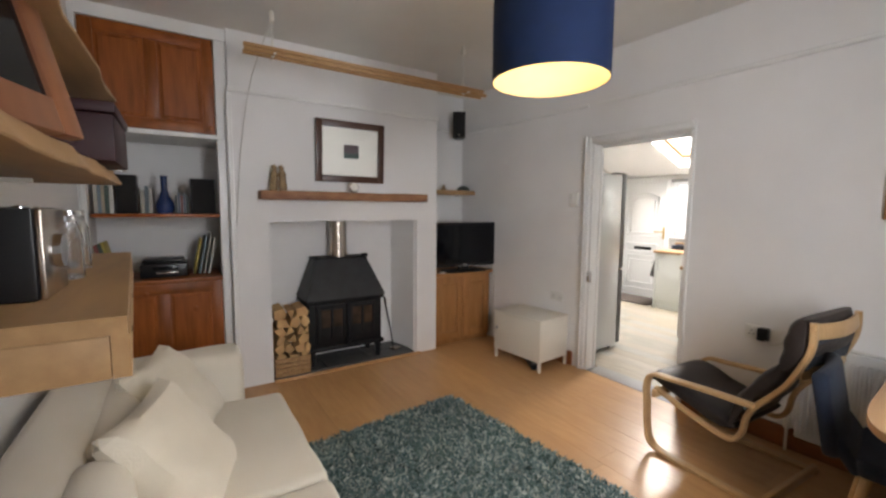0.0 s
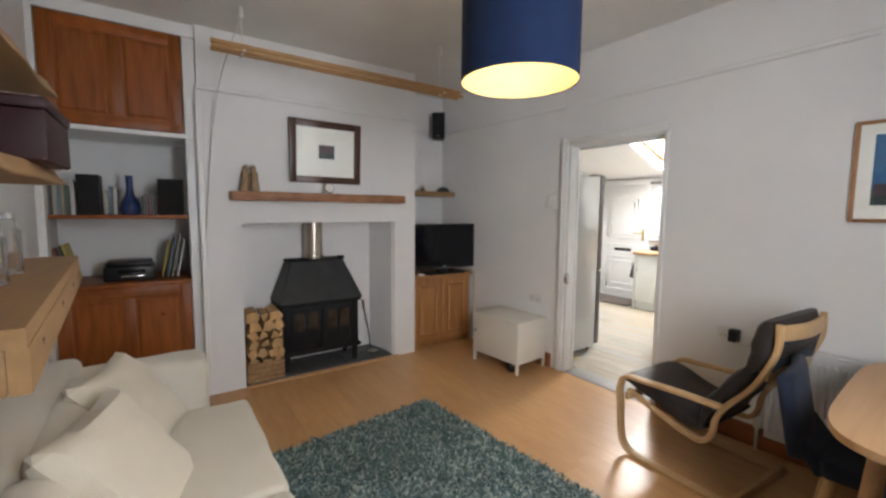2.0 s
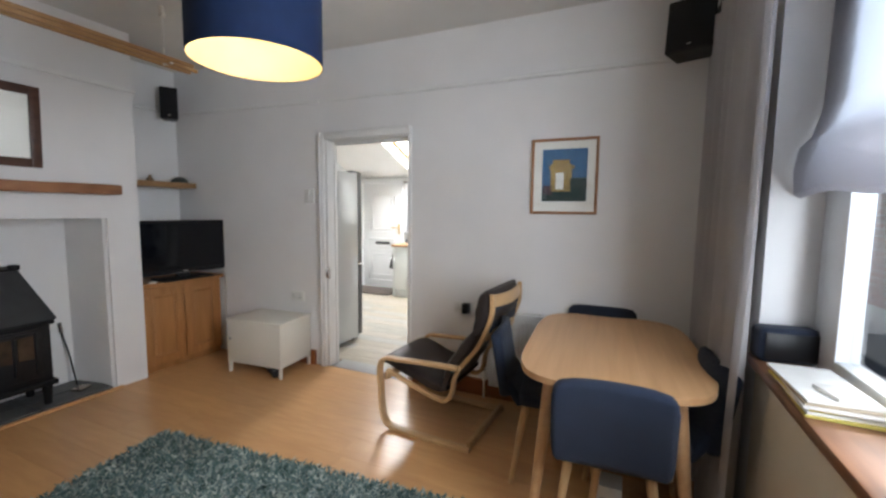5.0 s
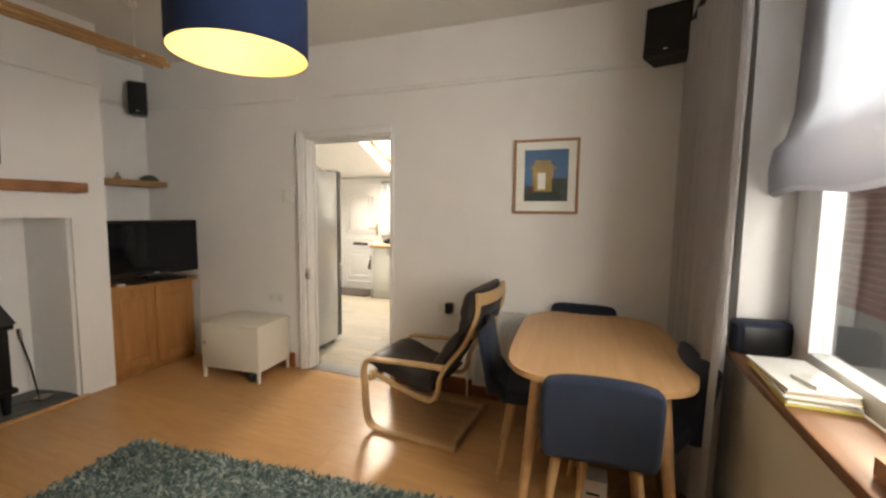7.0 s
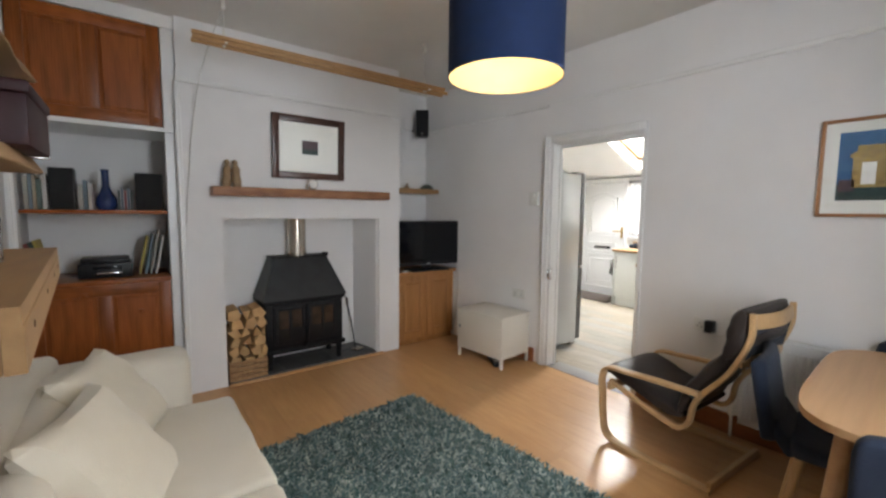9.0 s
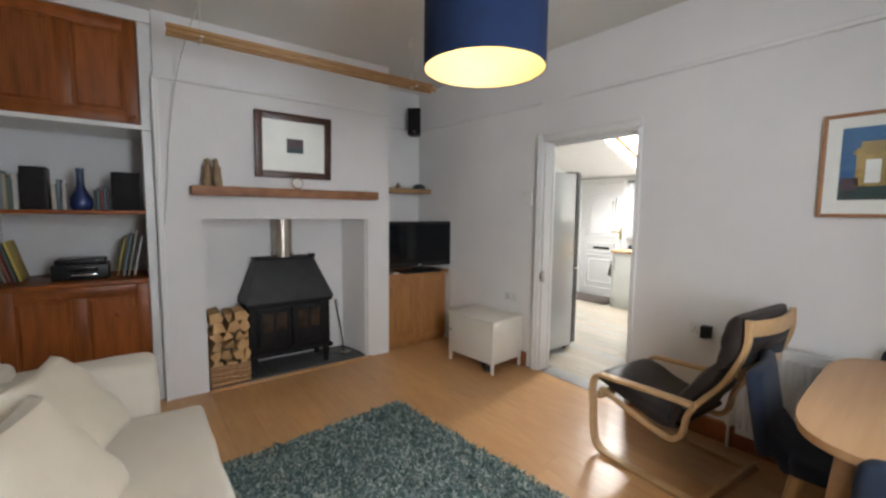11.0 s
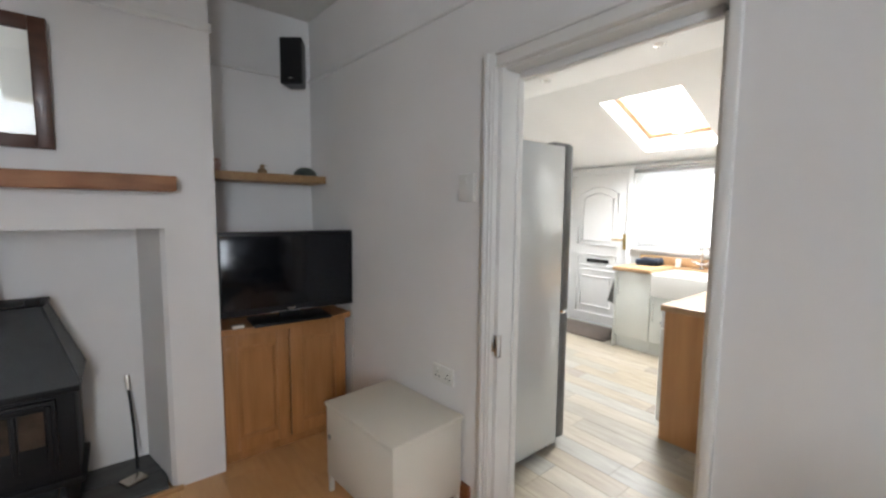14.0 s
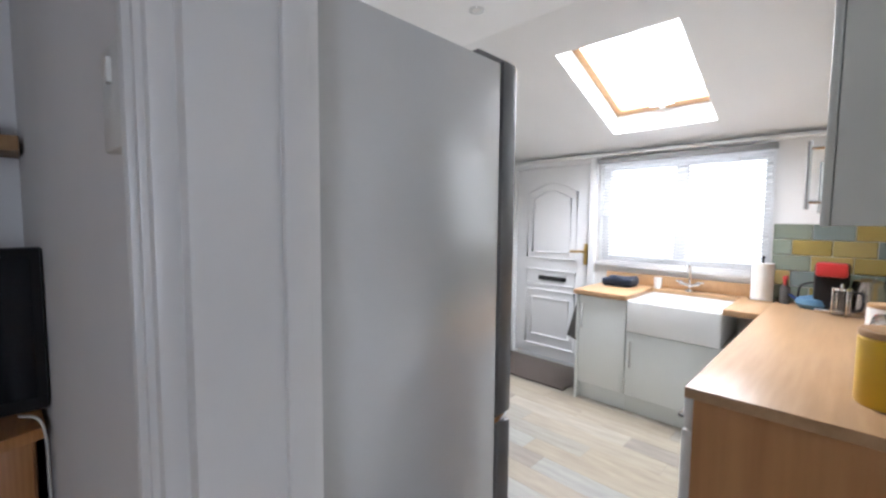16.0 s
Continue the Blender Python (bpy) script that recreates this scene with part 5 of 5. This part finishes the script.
part("cord", tube([(3.1, -0.139, 2.39), (3.1, -0.14, 1.7)], 0.002, 6), CORD, rb)

sub = thing("window_speaker", "small dark rounded speaker on the sill", "speaker")
part("body", moved(box((-0.10, -0.05, 0), (0.10, 0.05, 0.13), 0.025, 4), pose(3.645, -0.085, WZ0 + 0.003, 0, 0, -82)), NAVY, sub)
part("grille", moved(box((-0.085, -0.055, 0.015), (0.085, -0.049, 0.115), 0.003), pose(3.645, -0.085, WZ0 + 0.003, 0, 0, -82)), BLACK, sub)
for i in range(6):
    o = thing("magazine", "magazine in a pile on the sill", "magazine", group="magazine pile")
    part("booklet", box((-0.15, -0.085, 0), (0.15, 0.085, 0.0075), 0.001), PAPER if i % 2 else BOOKS, o)
    o.matrix_world = pose(3.27 + 0.008 * (i % 3), -0.078 + 0.002 * i, WZ0 + 0.004 + 0.008 * i, 0, 0, 3 * (i % 3) - 3)
o = thing("envelope", "folded letters on top of magazines", "letter")
part("paper", box((-0.05, -0.04, 0), (0.05, 0.04, 0.012), 0.002), PAPER, o)
o.matrix_world = pose(3.20, -0.085, WZ0 + 0.053, 0, 0, 15)
o = thing("wooden_tray", "shallow wooden tray with yellow notes on sill", "tray")
part("tray", join(box((2.66, -0.15, WZ0 + 0.004), (2.80, -0.02, WZ0 + 0.012), 0.002), box((2.66, -0.15, WZ0 + 0.012), (2.668, -0.02, WZ0 + 0.05), 0.002), box((2.792, -0.15, WZ0 + 0.012), (2.80, -0.02, WZ0 + 0.05), 0.002), box((2.668, -0.028, WZ0 + 0.012), (2.792, -0.02, WZ0 + 0.05), 0.002)), OAKFRAME, o)
part("notes", box((2.675, -0.13, WZ0 + 0.013), (2.785, -0.035, WZ0 + 0.04), 0.002), YELLOW, o)
o = thing("storage_box", "pale cardboard box on floor under table", "box")
part("body", box((3.70, 0.44, 0.001), (3.82, 0.56, 0.15), 0.004), PAPER, o)
part("mark", box((3.697, 0.47, 0.08), (3.699, 0.53, 0.09)), BLACK, o)

# ---- kitchen ----
fr = thing("fridge_freezer", "tall silver fridge freezer with glossy side", "fridge freezer")
part("cabinet", box((4.90, 3.115, 0.03), (5.435, 3.70, 1.80), 0.006), FRIDGE, fr)
part("fridge_door", box((5.442, 3.112, 0.845), (5.505, 3.70, 1.812), 0.010), FRIDGE_D, fr)
part("freezer_door", box((5.442, 3.112, 0.05), (5.505, 3.70, 0.825), 0.010), FRIDGE_D, fr)
part("hinge_cover", box((5.36, 3.13, 1.801), (5.50, 3.20, 1.822), 0.005), FRIDGE_D, fr)
part("hinge", box((5.43, 3.118, 0.826), (5.49, 3.16, 0.844), 0.002), CHROME, fr)
for x in (4.95, 5.38):
    for y in (3.16, 3.65):
        part("foot", cyl((x, y, 0), (x, y, 0.035), 0.02, n=10), BLACK, fr)

CZ = 0.862


def unit(name, label, x0, x1, z0, z1, handle, rz_face):
    """A base unit; the door is on the -x face at x0."""
    o = thing(name, label, "kitchen cabinet", group="kitchen base units")
    y0, y1 = x1
    part("body", box((x0 + 0.022, y0, 0.13), (KX - 0.002, y1, z1), 0.002), CABINET, o)
    d = part("door", box((x0, y0 + 0.003, z0), (x0 + 0.02, y1 - 0.003, z1 - 0.004), 0.003), CABINET, o)
    part("handle", join(cyl((x0 - 0.03, handle, z1 - 0.25), (x0 - 0.03, handle, z1 - 0.06), 0.006, n=10), cyl((x0 - 0.03, handle, z1 - 0.235), (x0, handle, z1 - 0.235), 0.005, n=8), cyl((x0 - 0.03, handle, z1 - 0.075), (x0, handle, z1 - 0.075), 0.005, n=8)), CHROME, d, "slim steel bar handle")
    part("plinth", box((x0 + 0.05, y0, 0), (x0 + 0.065, y1, 0.128)), CABINET, o)
    return o


FX = 7.545
unit("base_cabinet", "pale sage base cabinet beside the sink", FX, (3.565, 3.925), 0.135, 0.82, 3.885, 0)
unit("base_cabinet", "pale sage cabinet under the ceramic sink", FX, (2.97, 3.562), 0.135, 0.60, 3.52, 0)
side = thing("cabinet_end_panel", "pale sage end panel of base cabinets", "end panel")
part("panel", box((FX - 0.005, 3.927, 0), (KX - 0.002, 3.945, 0.82), 0.002), CABINET, side)
sink = thing("butler_sink", "white ceramic apron-front sink", "sink")
bm = box((FX - 0.03, 2.985, 0.605), (8.02, 3.555, 0.835), 0.015, 3)
top = [f for f in bm.faces if f.calc_center_median().z > 0.83 and f.normal.z > 0.9 and f.calc_area() > 0.1]
bmesh.ops.inset_region(bm, faces=top, thickness=0.03)
for f in top:
    for v in f.verts:
        v.co.z -= 0.19
part("basin", bm, CERAMIC, sink)
tapo = thing("mixer_tap", "chrome crosshead mixer tap behind the sink", "tap")
part("spout", tube(smooth_path([(8.06, 3.30, CZ), (8.06, 3.30, 1.00), (8.04, 3.30, 1.06), (7.98, 3.30, 1.07), (7.93, 3.30, 1.02)]), 0.011, 10), CHROME, tapo)
for s in (-1, 1):
    v = part("valve", cyl((8.06, 3.30, 0.905), (8.055, 3.30 + 0.07 * s, 0.925), 0.012, n=12), CHROME, tapo)
    part("cross_head", join(cyl((8.03, 3.30 + 0.07 * s, 0.935), (8.08, 3.30 + 0.07 * s, 0.935), 0.006, n=8), cyl((8.055, 3.275 + 0.07 * s, 0.935), (8.055, 3.325 + 0.07 * s, 0.935), 0.006, n=8)), CHROME, v)
part("base", lathe([(0.001, 0.02), (0.025, 0.016), (0.03, 0.0)], 18), CHROME, tapo).matrix_basis = pose(8.06, 3.30, CZ)

wt = thing("worktop", "oak block worktop with tiled splashback", "worktop")
part("run_left", box((FX - 0.025, 3.56, 0.824), (KX - 0.001, 3.965, CZ), 0.004), WORKTOP, wt)
part("run_behind_sink", box((8.022, 2.98, 0.824), (KX - 0.001, 3.559, CZ), 0.003), WORKTOP, wt)
part("run_right", box((6.02, KY0 + 0.001, 0.824), (KX - 0.001, 2.80, CZ), 0.004), WORKTOP, wt)
part("run_corner", box((7.50, 2.801, 0.824), (KX - 0.001, 2.979, CZ), 0.003), WORKTOP, wt)
part("upstand", box((KX - 0.022, 2.83, CZ + 0.001), (KX - 0.001, 3.965, 0.955), 0.003), WORKTOP, wt, "oak upstand under window")
ep = thing("worktop_end_panel", "knotty oak end panel of kitchen run", "end panel")
part("panel", box((6.03, KY0 + 0.002, 0), (6.055, 2.775, 0.823), 0.003), ENDPANEL, ep)
for x, y, z in ((6.0285, 2.42, 0.32), (6.0285, 2.30, 0.55)):
    part("knot", moved(lathe([(0.001, 0.001), (0.010, 0.001), (0.012, 0)], 12), pose(x + 0.001, y, z, 0, -90, 0) @ Matrix.Diagonal((3.0, 0.5, 1, 1))), BARK, ep)
dw = thing("dishwasher", "white front-loading appliance under the worktop", "dishwasher")
part("body", box((6.06, 2.20, 0.02), (6.655, 2.77, 0.82), 0.004), WMETAL, dw)
part("door", box((6.062, 2.772, 0.09), (6.652, 2.815, 0.70), 0.012), UPVC, dw)
part("control_panel", box((6.062, 2.772, 0.705), (6.652, 2.81, 0.815), 0.010), UPVC, dw)
part("handle", tube([(6.12, 2.815, 0.72), (6.12, 2.835, 0.72), (6.60, 2.835, 0.72), (6.60, 2.815, 0.72)], 0.007), CHROME, dw)
for i in range(1):
    o = thing("base_cabinet", "pale sage base cabinet under long worktop", "kitchen cabinet", group="kitchen base units")
    part("body", box((6.66, 2.20, 0.13), (7.50, 2.755, 0.82), 0.002), CABINET, o)
    d = part("door", box((6.665, 2.756, 0.135), (7.495, 2.776, 0.815), 0.003), CABINET, o)
    part("handle", cyl((6.72, 2.80, 0.56), (6.72, 2.80, 0.76), 0.006, n=10), CHROME, d)
    part("plinth", box((6.66, 2.70, 0), (7.50, 2.715, 0.128)), CABINET, o)

for x0, x1 in ((6.05, 6.62), (6.623, 7.20)):
    o = thing("wall_cabinet", "pale sage kitchen wall cabinet with steel handle", "kitchen cabinet", group="kitchen wall cabinets")
    part("body", box((x0, KY0 + 0.001, 1.385), (x1, 2.485, 2.10), 0.003), CABINET, o)
    d = part("door", box((x0 + 0.001, 2.487, 1.383), (x1 - 0.001, 2.507, 2.098), 0.003), CABINET, o)
    hx = x0 + 0.05
    part("handle", join(cyl((hx, 2.54, 1.43), (hx, 2.54, 1.62), 0.006, n=10), cyl((hx, 2.507, 1.45), (hx, 2.54, 1.45), 0.005, n=8), cyl((hx, 2.507, 1.60), (hx, 2.54, 1.60), 0.005, n=8)), CHROME, d, "slim steel bar handle")

vb = thing("venetian_blind", "white venetian blind lowered over kitchen window", "blind")
part("headrail", box((8.085, BW0 - 0.01, 1.885), (8.13, BW1 + 0.01, 1.925), 0.004), GREY, vb, "grey metal headrail")
slat_me = mesh_of("blind_slat", box((-0.0125, -(BW1 - BW0) / 2 + 0.01, -0.0006), (0.0125, (BW1 - BW0) / 2 - 0.01, 0.0006)), UPVC)
pieces("slat", slat_me, [pose(8.108, (BW0 + BW1) / 2, 1.875 - 0.0262 * i, 0, 24, 0) for i in range(32)], vb)
part("bottom_rail", box((8.096, BW0 + 0.01, 1.035), (8.12, BW1 - 0.01, 1.048), 0.003), UPVC, vb)
for y in (BW0 + 0.2, BW1 - 0.2):
    part("ladder_cord", tube([(8.095, y, 1.05), (8.095, y, 1.88)], 0.0015, 5), CORD, vb)

for x, y in ((6.35, 3.99), (6.30, 3.02), (5.3, 3.0)):
    o = thing("ceiling_spotlight", "small white recessed ceiling spotlight", "spotlight", group="kitchen spotlights")
    part("bezel", moved(lathe([(0.028, -0.004), (0.042, -0.006), (0.045, 0.002)], 22), pose(x, y, KZ)), CHROME, o)
    part("lens", moved(lathe([(0.001, -0.002), (0.028, -0.002)], 18), pose(x, y, KZ)), PAPER, o)
al = thing("door_flap_bag", "dark triangular cloth hanging by cabinet end", "cloth")
part("cloth", cyl((7.60, 3.975, 0.46), (7.60, 3.955, 0.78), 0.075, 0.006, 3), FLYER, al)
mt = thing("door_mat", "dark brown coir mat inside the back door", "mat")
part("mat", box((7.56, 4.05, 0.001), (8.10, 4.95, 0.016), 0.005), MAT, mt)


def jar_thing(name, label, category, x, y, prof, m, lid=None):
    o = thing(name, label, category, (x, y, CZ + 0.0005))
    part("body", lathe(prof, 28), m, o)
    if lid:
        part("lid", lathe(lid[0], 28), lid[1], o)
    return o


jar_thing("bread_canister", "yellow enamel canister with wooden lid", "canister", 6.29, 2.335, [(0.001, 0), (0.078, 0), (0.081, 0.01), (0.081, 0.195), (0.077, 0.20)], YELLOW,
          ([(0.001, 0.222), (0.075, 0.222), (0.080, 0.215), (0.080, 0.201), (0.001, 0.201)], SHELF))
kr = jar_thing("kitchen_roll", "white kitchen roll on an upright holder", "kitchen roll", 8.02, 2.86, [(0.001, 0.0), (0.075, 0.0), (0.075, 0.012), (0.001, 0.012)], CHROME)
part("roll", lathe([(0.012, 0.014), (0.062, 0.014), (0.062, 0.255), (0.012, 0.255)], 28), PAPER, kr)
part("post", lathe([(0.006, 0.25), (0.006, 0.285), (0.012, 0.295), (0.001, 0.305)], 14), BLACK, kr)
sb = jar_thing("spray_bottle", "dark bottle with red spray trigger", "bottle", 8.03, 2.74, [(0.001, 0), (0.028, 0), (0.028, 0.10), (0.012, 0.13), (0.012, 0.15)], FLYER)
part("trigger", join(box((-0.035, -0.012, 0.15), (0.022, 0.012, 0.18), 0.005), box((-0.030, -0.008, 0.12), (-0.022, 0.008, 0.152), 0.003)), RED, sb)
tp = jar_thing("teapot", "small blue cast teapot with loop handle", "teapot", 7.95, 2.60, [(0.001, 0), (0.06, 0), (0.085, 0.03), (0.075, 0.06), (0.03, 0.075), (0.001, 0.085)], mat("teapot_blue", (0.10, 0.20, 0.30), (0.07, 0.15, 0.24), 0.4))
part("handle", tube(smooth_path([(0, -0.07, 0.06), (0, -0.06, 0.13), (0, 0, 0.16), (0, 0.06, 0.13), (0, 0.07, 0.06)]), 0.006), BLACK, tp)
part("spout", cyl((0, 0.07, 0.04), (0, 0.115, 0.075), 0.014, 0.008, 10), BLUEGLAZE, tp)
cf = jar_thing("cafetiere", "glass cafetiere with steel frame and lid", "cafetiere", 7.80, 2.47, [(0.001, 0.01), (0.045, 0.01), (0.045, 0.15), (0.042, 0.15), (0.042, 0.014), (0.001, 0.014)], GLASS,
               ([(0.001, 0.185), (0.008, 0.18), (0.01, 0.165), (0.046, 0.16), (0.046, 0.148)], CHROME))
part("frame", join(*[box((0.044 * math.cos(a) - 0.004, 0.044 * math.sin(a) - 0.004, 0), (0.044 * math.cos(a) + 0.004, 0.044 * math.sin(a) + 0.004, 0.15), 0.001) for a in (0.5, 2.1, 3.7, 5.3)]), CHROME, cf)
part("handle", tube(smooth_path([(0.0, -0.046, 0.14), (0, -0.085, 0.13), (0, -0.085, 0.05), (0, -0.046, 0.03)]), 0.007), BLACK, cf)
ks = thing("kettle", "black and steel kettle with red jug lid", "kettle", (7.98, 2.36, CZ + 0.0005))
part("body", lathe([(0.001, 0), (0.085, 0), (0.08, 0.12), (0.065, 0.19), (0.03, 0.205), (0.001, 0.21)], 26), STEEL, ks)
part("handle", tube(smooth_path([(0, -0.06, 0.19), (0, -0.12, 0.19), (0, -0.13, 0.10), (0, -0.085, 0.03)]), 0.012), BLACK, ks)
tl = thing("coffee_machine", "red and black countertop coffee machine", "coffee machine", (7.96, 2.50, CZ + 0.0005))
part("body", box((-0.03, -0.06, 0.0), (0.10, 0.06, 0.22), 0.015), BLACK, tl)
part("head", box((-0.06, -0.055, 0.16), (0.0, 0.055, 0.225), 0.012), RED, tl)
part("tray", box((-0.09, -0.05, 0.0), (-0.03, 0.05, 0.02), 0.005), CHROME, tl)
part("water_tank", box((0.101, -0.05, 0.02), (0.13, 0.05, 0.20), 0.01), STEEL, tl)
tl.matrix_world = pose(7.93, 2.52, CZ + 0.0005) @ Matrix.Scale(1.3, 4)
cn = jar_thing("biscuit_crock", "cream crock with wooden lid on worktop", "crock", 7.35, 2.30, [(0.001, 0), (0.075, 0), (0.08, 0.02), (0.08, 0.13), (0.074, 0.135)], CERAMIC, ([(0.001, 0.155), (0.076, 0.152), (0.08, 0.136), (0.001, 0.136)], SHELF))
tj = jar_thing("storage_jar", "glass jar with red screw lid", "jar", 7.02, 2.31, [(0.001, 0), (0.06, 0), (0.062, 0.02), (0.062, 0.11), (0.05, 0.125), (0.046, 0.12), (0.056, 0.10), (0.056, 0.006), (0.001, 0.006)], GLASS, ([(0.001, 0.15), (0.05, 0.148), (0.053, 0.142), (0.053, 0.122)], RED))
tea = thing("steel_toaster", "brushed steel toaster on the worktop", "toaster", (6.72, 2.30, CZ + 0.0005))
part("body", box((-0.13, -0.075, 0.01), (0.13, 0.075, 0.185), 0.03, 4), STEEL, tea)
part("slots", join(box((-0.10, -0.04, 0.18), (0.10, -0.015, 0.187)), box((-0.10, 0.015, 0.18), (0.10, 0.04, 0.187))), BLACK, tea)
clo = thing("folded_cloth", "crumpled dark blue cloth on the worktop", "cloth")
bm = box((7.86, 3.66, CZ + 0.001), (8.06, 3.90, CZ + 0.075), 0.03, 4)
bmesh.ops.subdivide_edges(bm, edges=[e for e in bm.edges if e.calc_length() > 0.06], cuts=4, use_grid_fill=True)
for v in bm.verts:
    v.co.z = max(CZ + 0.001, v.co.z + 0.03 * noise.noise(v.co * 12)) if v.co.z > CZ + 0.02 else v.co.z
part("cloth", bm, NAVY, clo)
cup2 = jar_thing("tumbler", "small white beaker by the tap", "tumbler", 8.05, 3.52, [(0.001, 0), (0.026, 0), (0.03, 0.085), (0.027, 0.085), (0.024, 0.005), (0.001, 0.005)], CERAMIC)

# ---- pieces ----
fl = thing("floor_boards", "warm orange-brown laminate floor boards", "floor", kind="structure")
rng = random.Random(2)
bl = [mesh_of("floor_board", box((-0.0960, -L / 2 + 0.0003, -0.008), (0.0960, L / 2 - 0.0003, 0.0), 0.0005, 1), LAMINATE) for L in (1.2, 0.6)]
x, k = 1.08 + 0.096, 0
while x < 4.66:
    y = -0.02 - rng.uniform(0, 1.1)
    while y < 4.66:
        lo, hi = max(y, -0.02), min(y + 1.2, 4.66)
        if hi - lo > 0.02:
            ob = new("board", bl[0])
            ob.parent = fl
            ob.matrix_basis = Matrix.Translation((x, (lo + hi) / 2, 0)) @ Matrix.Diagonal((1, (hi - lo) / 1.2, 1, 1))
        y += 1.2
    x += 0.1925
kf = thing("kitchen_boards", "mixed grey and tan wood-effect kitchen boards", "floor", kind="structure")
kb = mesh_of("kitchen_board", box((-0.0745, -0.4495, -0.008), (0.0745, 0.4495, 0.0), 0.0012, 1), KPLANK)
x = 4.82 + 0.075 + 0.01
while x < KX + 0.07:
    y = KY0 - rng.uniform(0, 0.8)
    while y < KY1:
        lo, hi = max(y, KY0), min(y + 0.9, KY1)
        if hi - lo > 0.02:
            ob = new("board", kb)
            ob.parent = kf
            ob.matrix_basis = Matrix.Translation((x, (lo + hi) / 2, 0)) @ Matrix.Diagonal((1, (hi - lo) / 0.9, 1, 1))
        y += 0.9
    x += 0.15
sp = thing("splashback", "yellow and sage glazed brick tile splashback", "tiling", kind="structure")
part("grout_bed", join(box((KX - 0.004, KY0 + 0.006, CZ + 0.002), (KX + 0.001, 2.83, 1.385)), box((6.06, KY0 - 0.001, CZ + 0.002), (KX - 0.006, KY0 + 0.004, 1.384))), GROUT, sp)
tm = mesh_of("tile", box((-0.0975, -0.006, -0.0495), (0.0975, 0.0, 0.0495), 0.003, 1), TILE)
for r in range(5):
    z = CZ + 0.054 + 0.1035 * r
    sh_ = 0.1 if r % 2 else 0.0
    y = 2.83 - 0.1 + sh_
    while y > KY0 + 0.02:
        lo, hi = max(y - 0.1, KY0 + 0.012), min(y + 0.1, 2.83)
        if hi - lo > 0.03:
            ob = new("tile", tm)
            ob.parent = sp
            ob.matrix_basis = Matrix.Translation((KX - 0.004, (lo + hi) / 2, z)) @ Matrix.Rotation(radians(-90), 4, "Z") @ Matrix.Diagonal(((hi - lo) / 0.2, 1, 1, 1))
        y -= 0.2
    x = 6.16 + sh_
    while x < KX - 0.05:
        hi = min(x + 0.1, KX - 0.012)
        ob = new("tile", tm)
        ob.parent = sp
        ob.matrix_basis = Matrix.Translation(((x - 0.1 + hi) / 2, KY0 + 0.010, z)) @ Matrix.Rotation(radians(180), 4, "Z") @ Matrix.Diagonal(((hi - x + 0.1) / 0.2, 1, 1, 1))
        x += 0.2
bm_ = mesh_of("brick", box((-0.106, -0.01, -0.0325), (0.106, 0.012, 0.0325), 0.004, 1), BRICK)
for r in range(17):
    for i in range(17):
        ob = new("brick", bm_)
        ob.parent = bw
        ob.matrix_basis = pose(4.5 + 0.225 * i + (0.112 if r % 2 else 0), -1.996, 0.48 + 0.075 * r, 0, 0, 180)
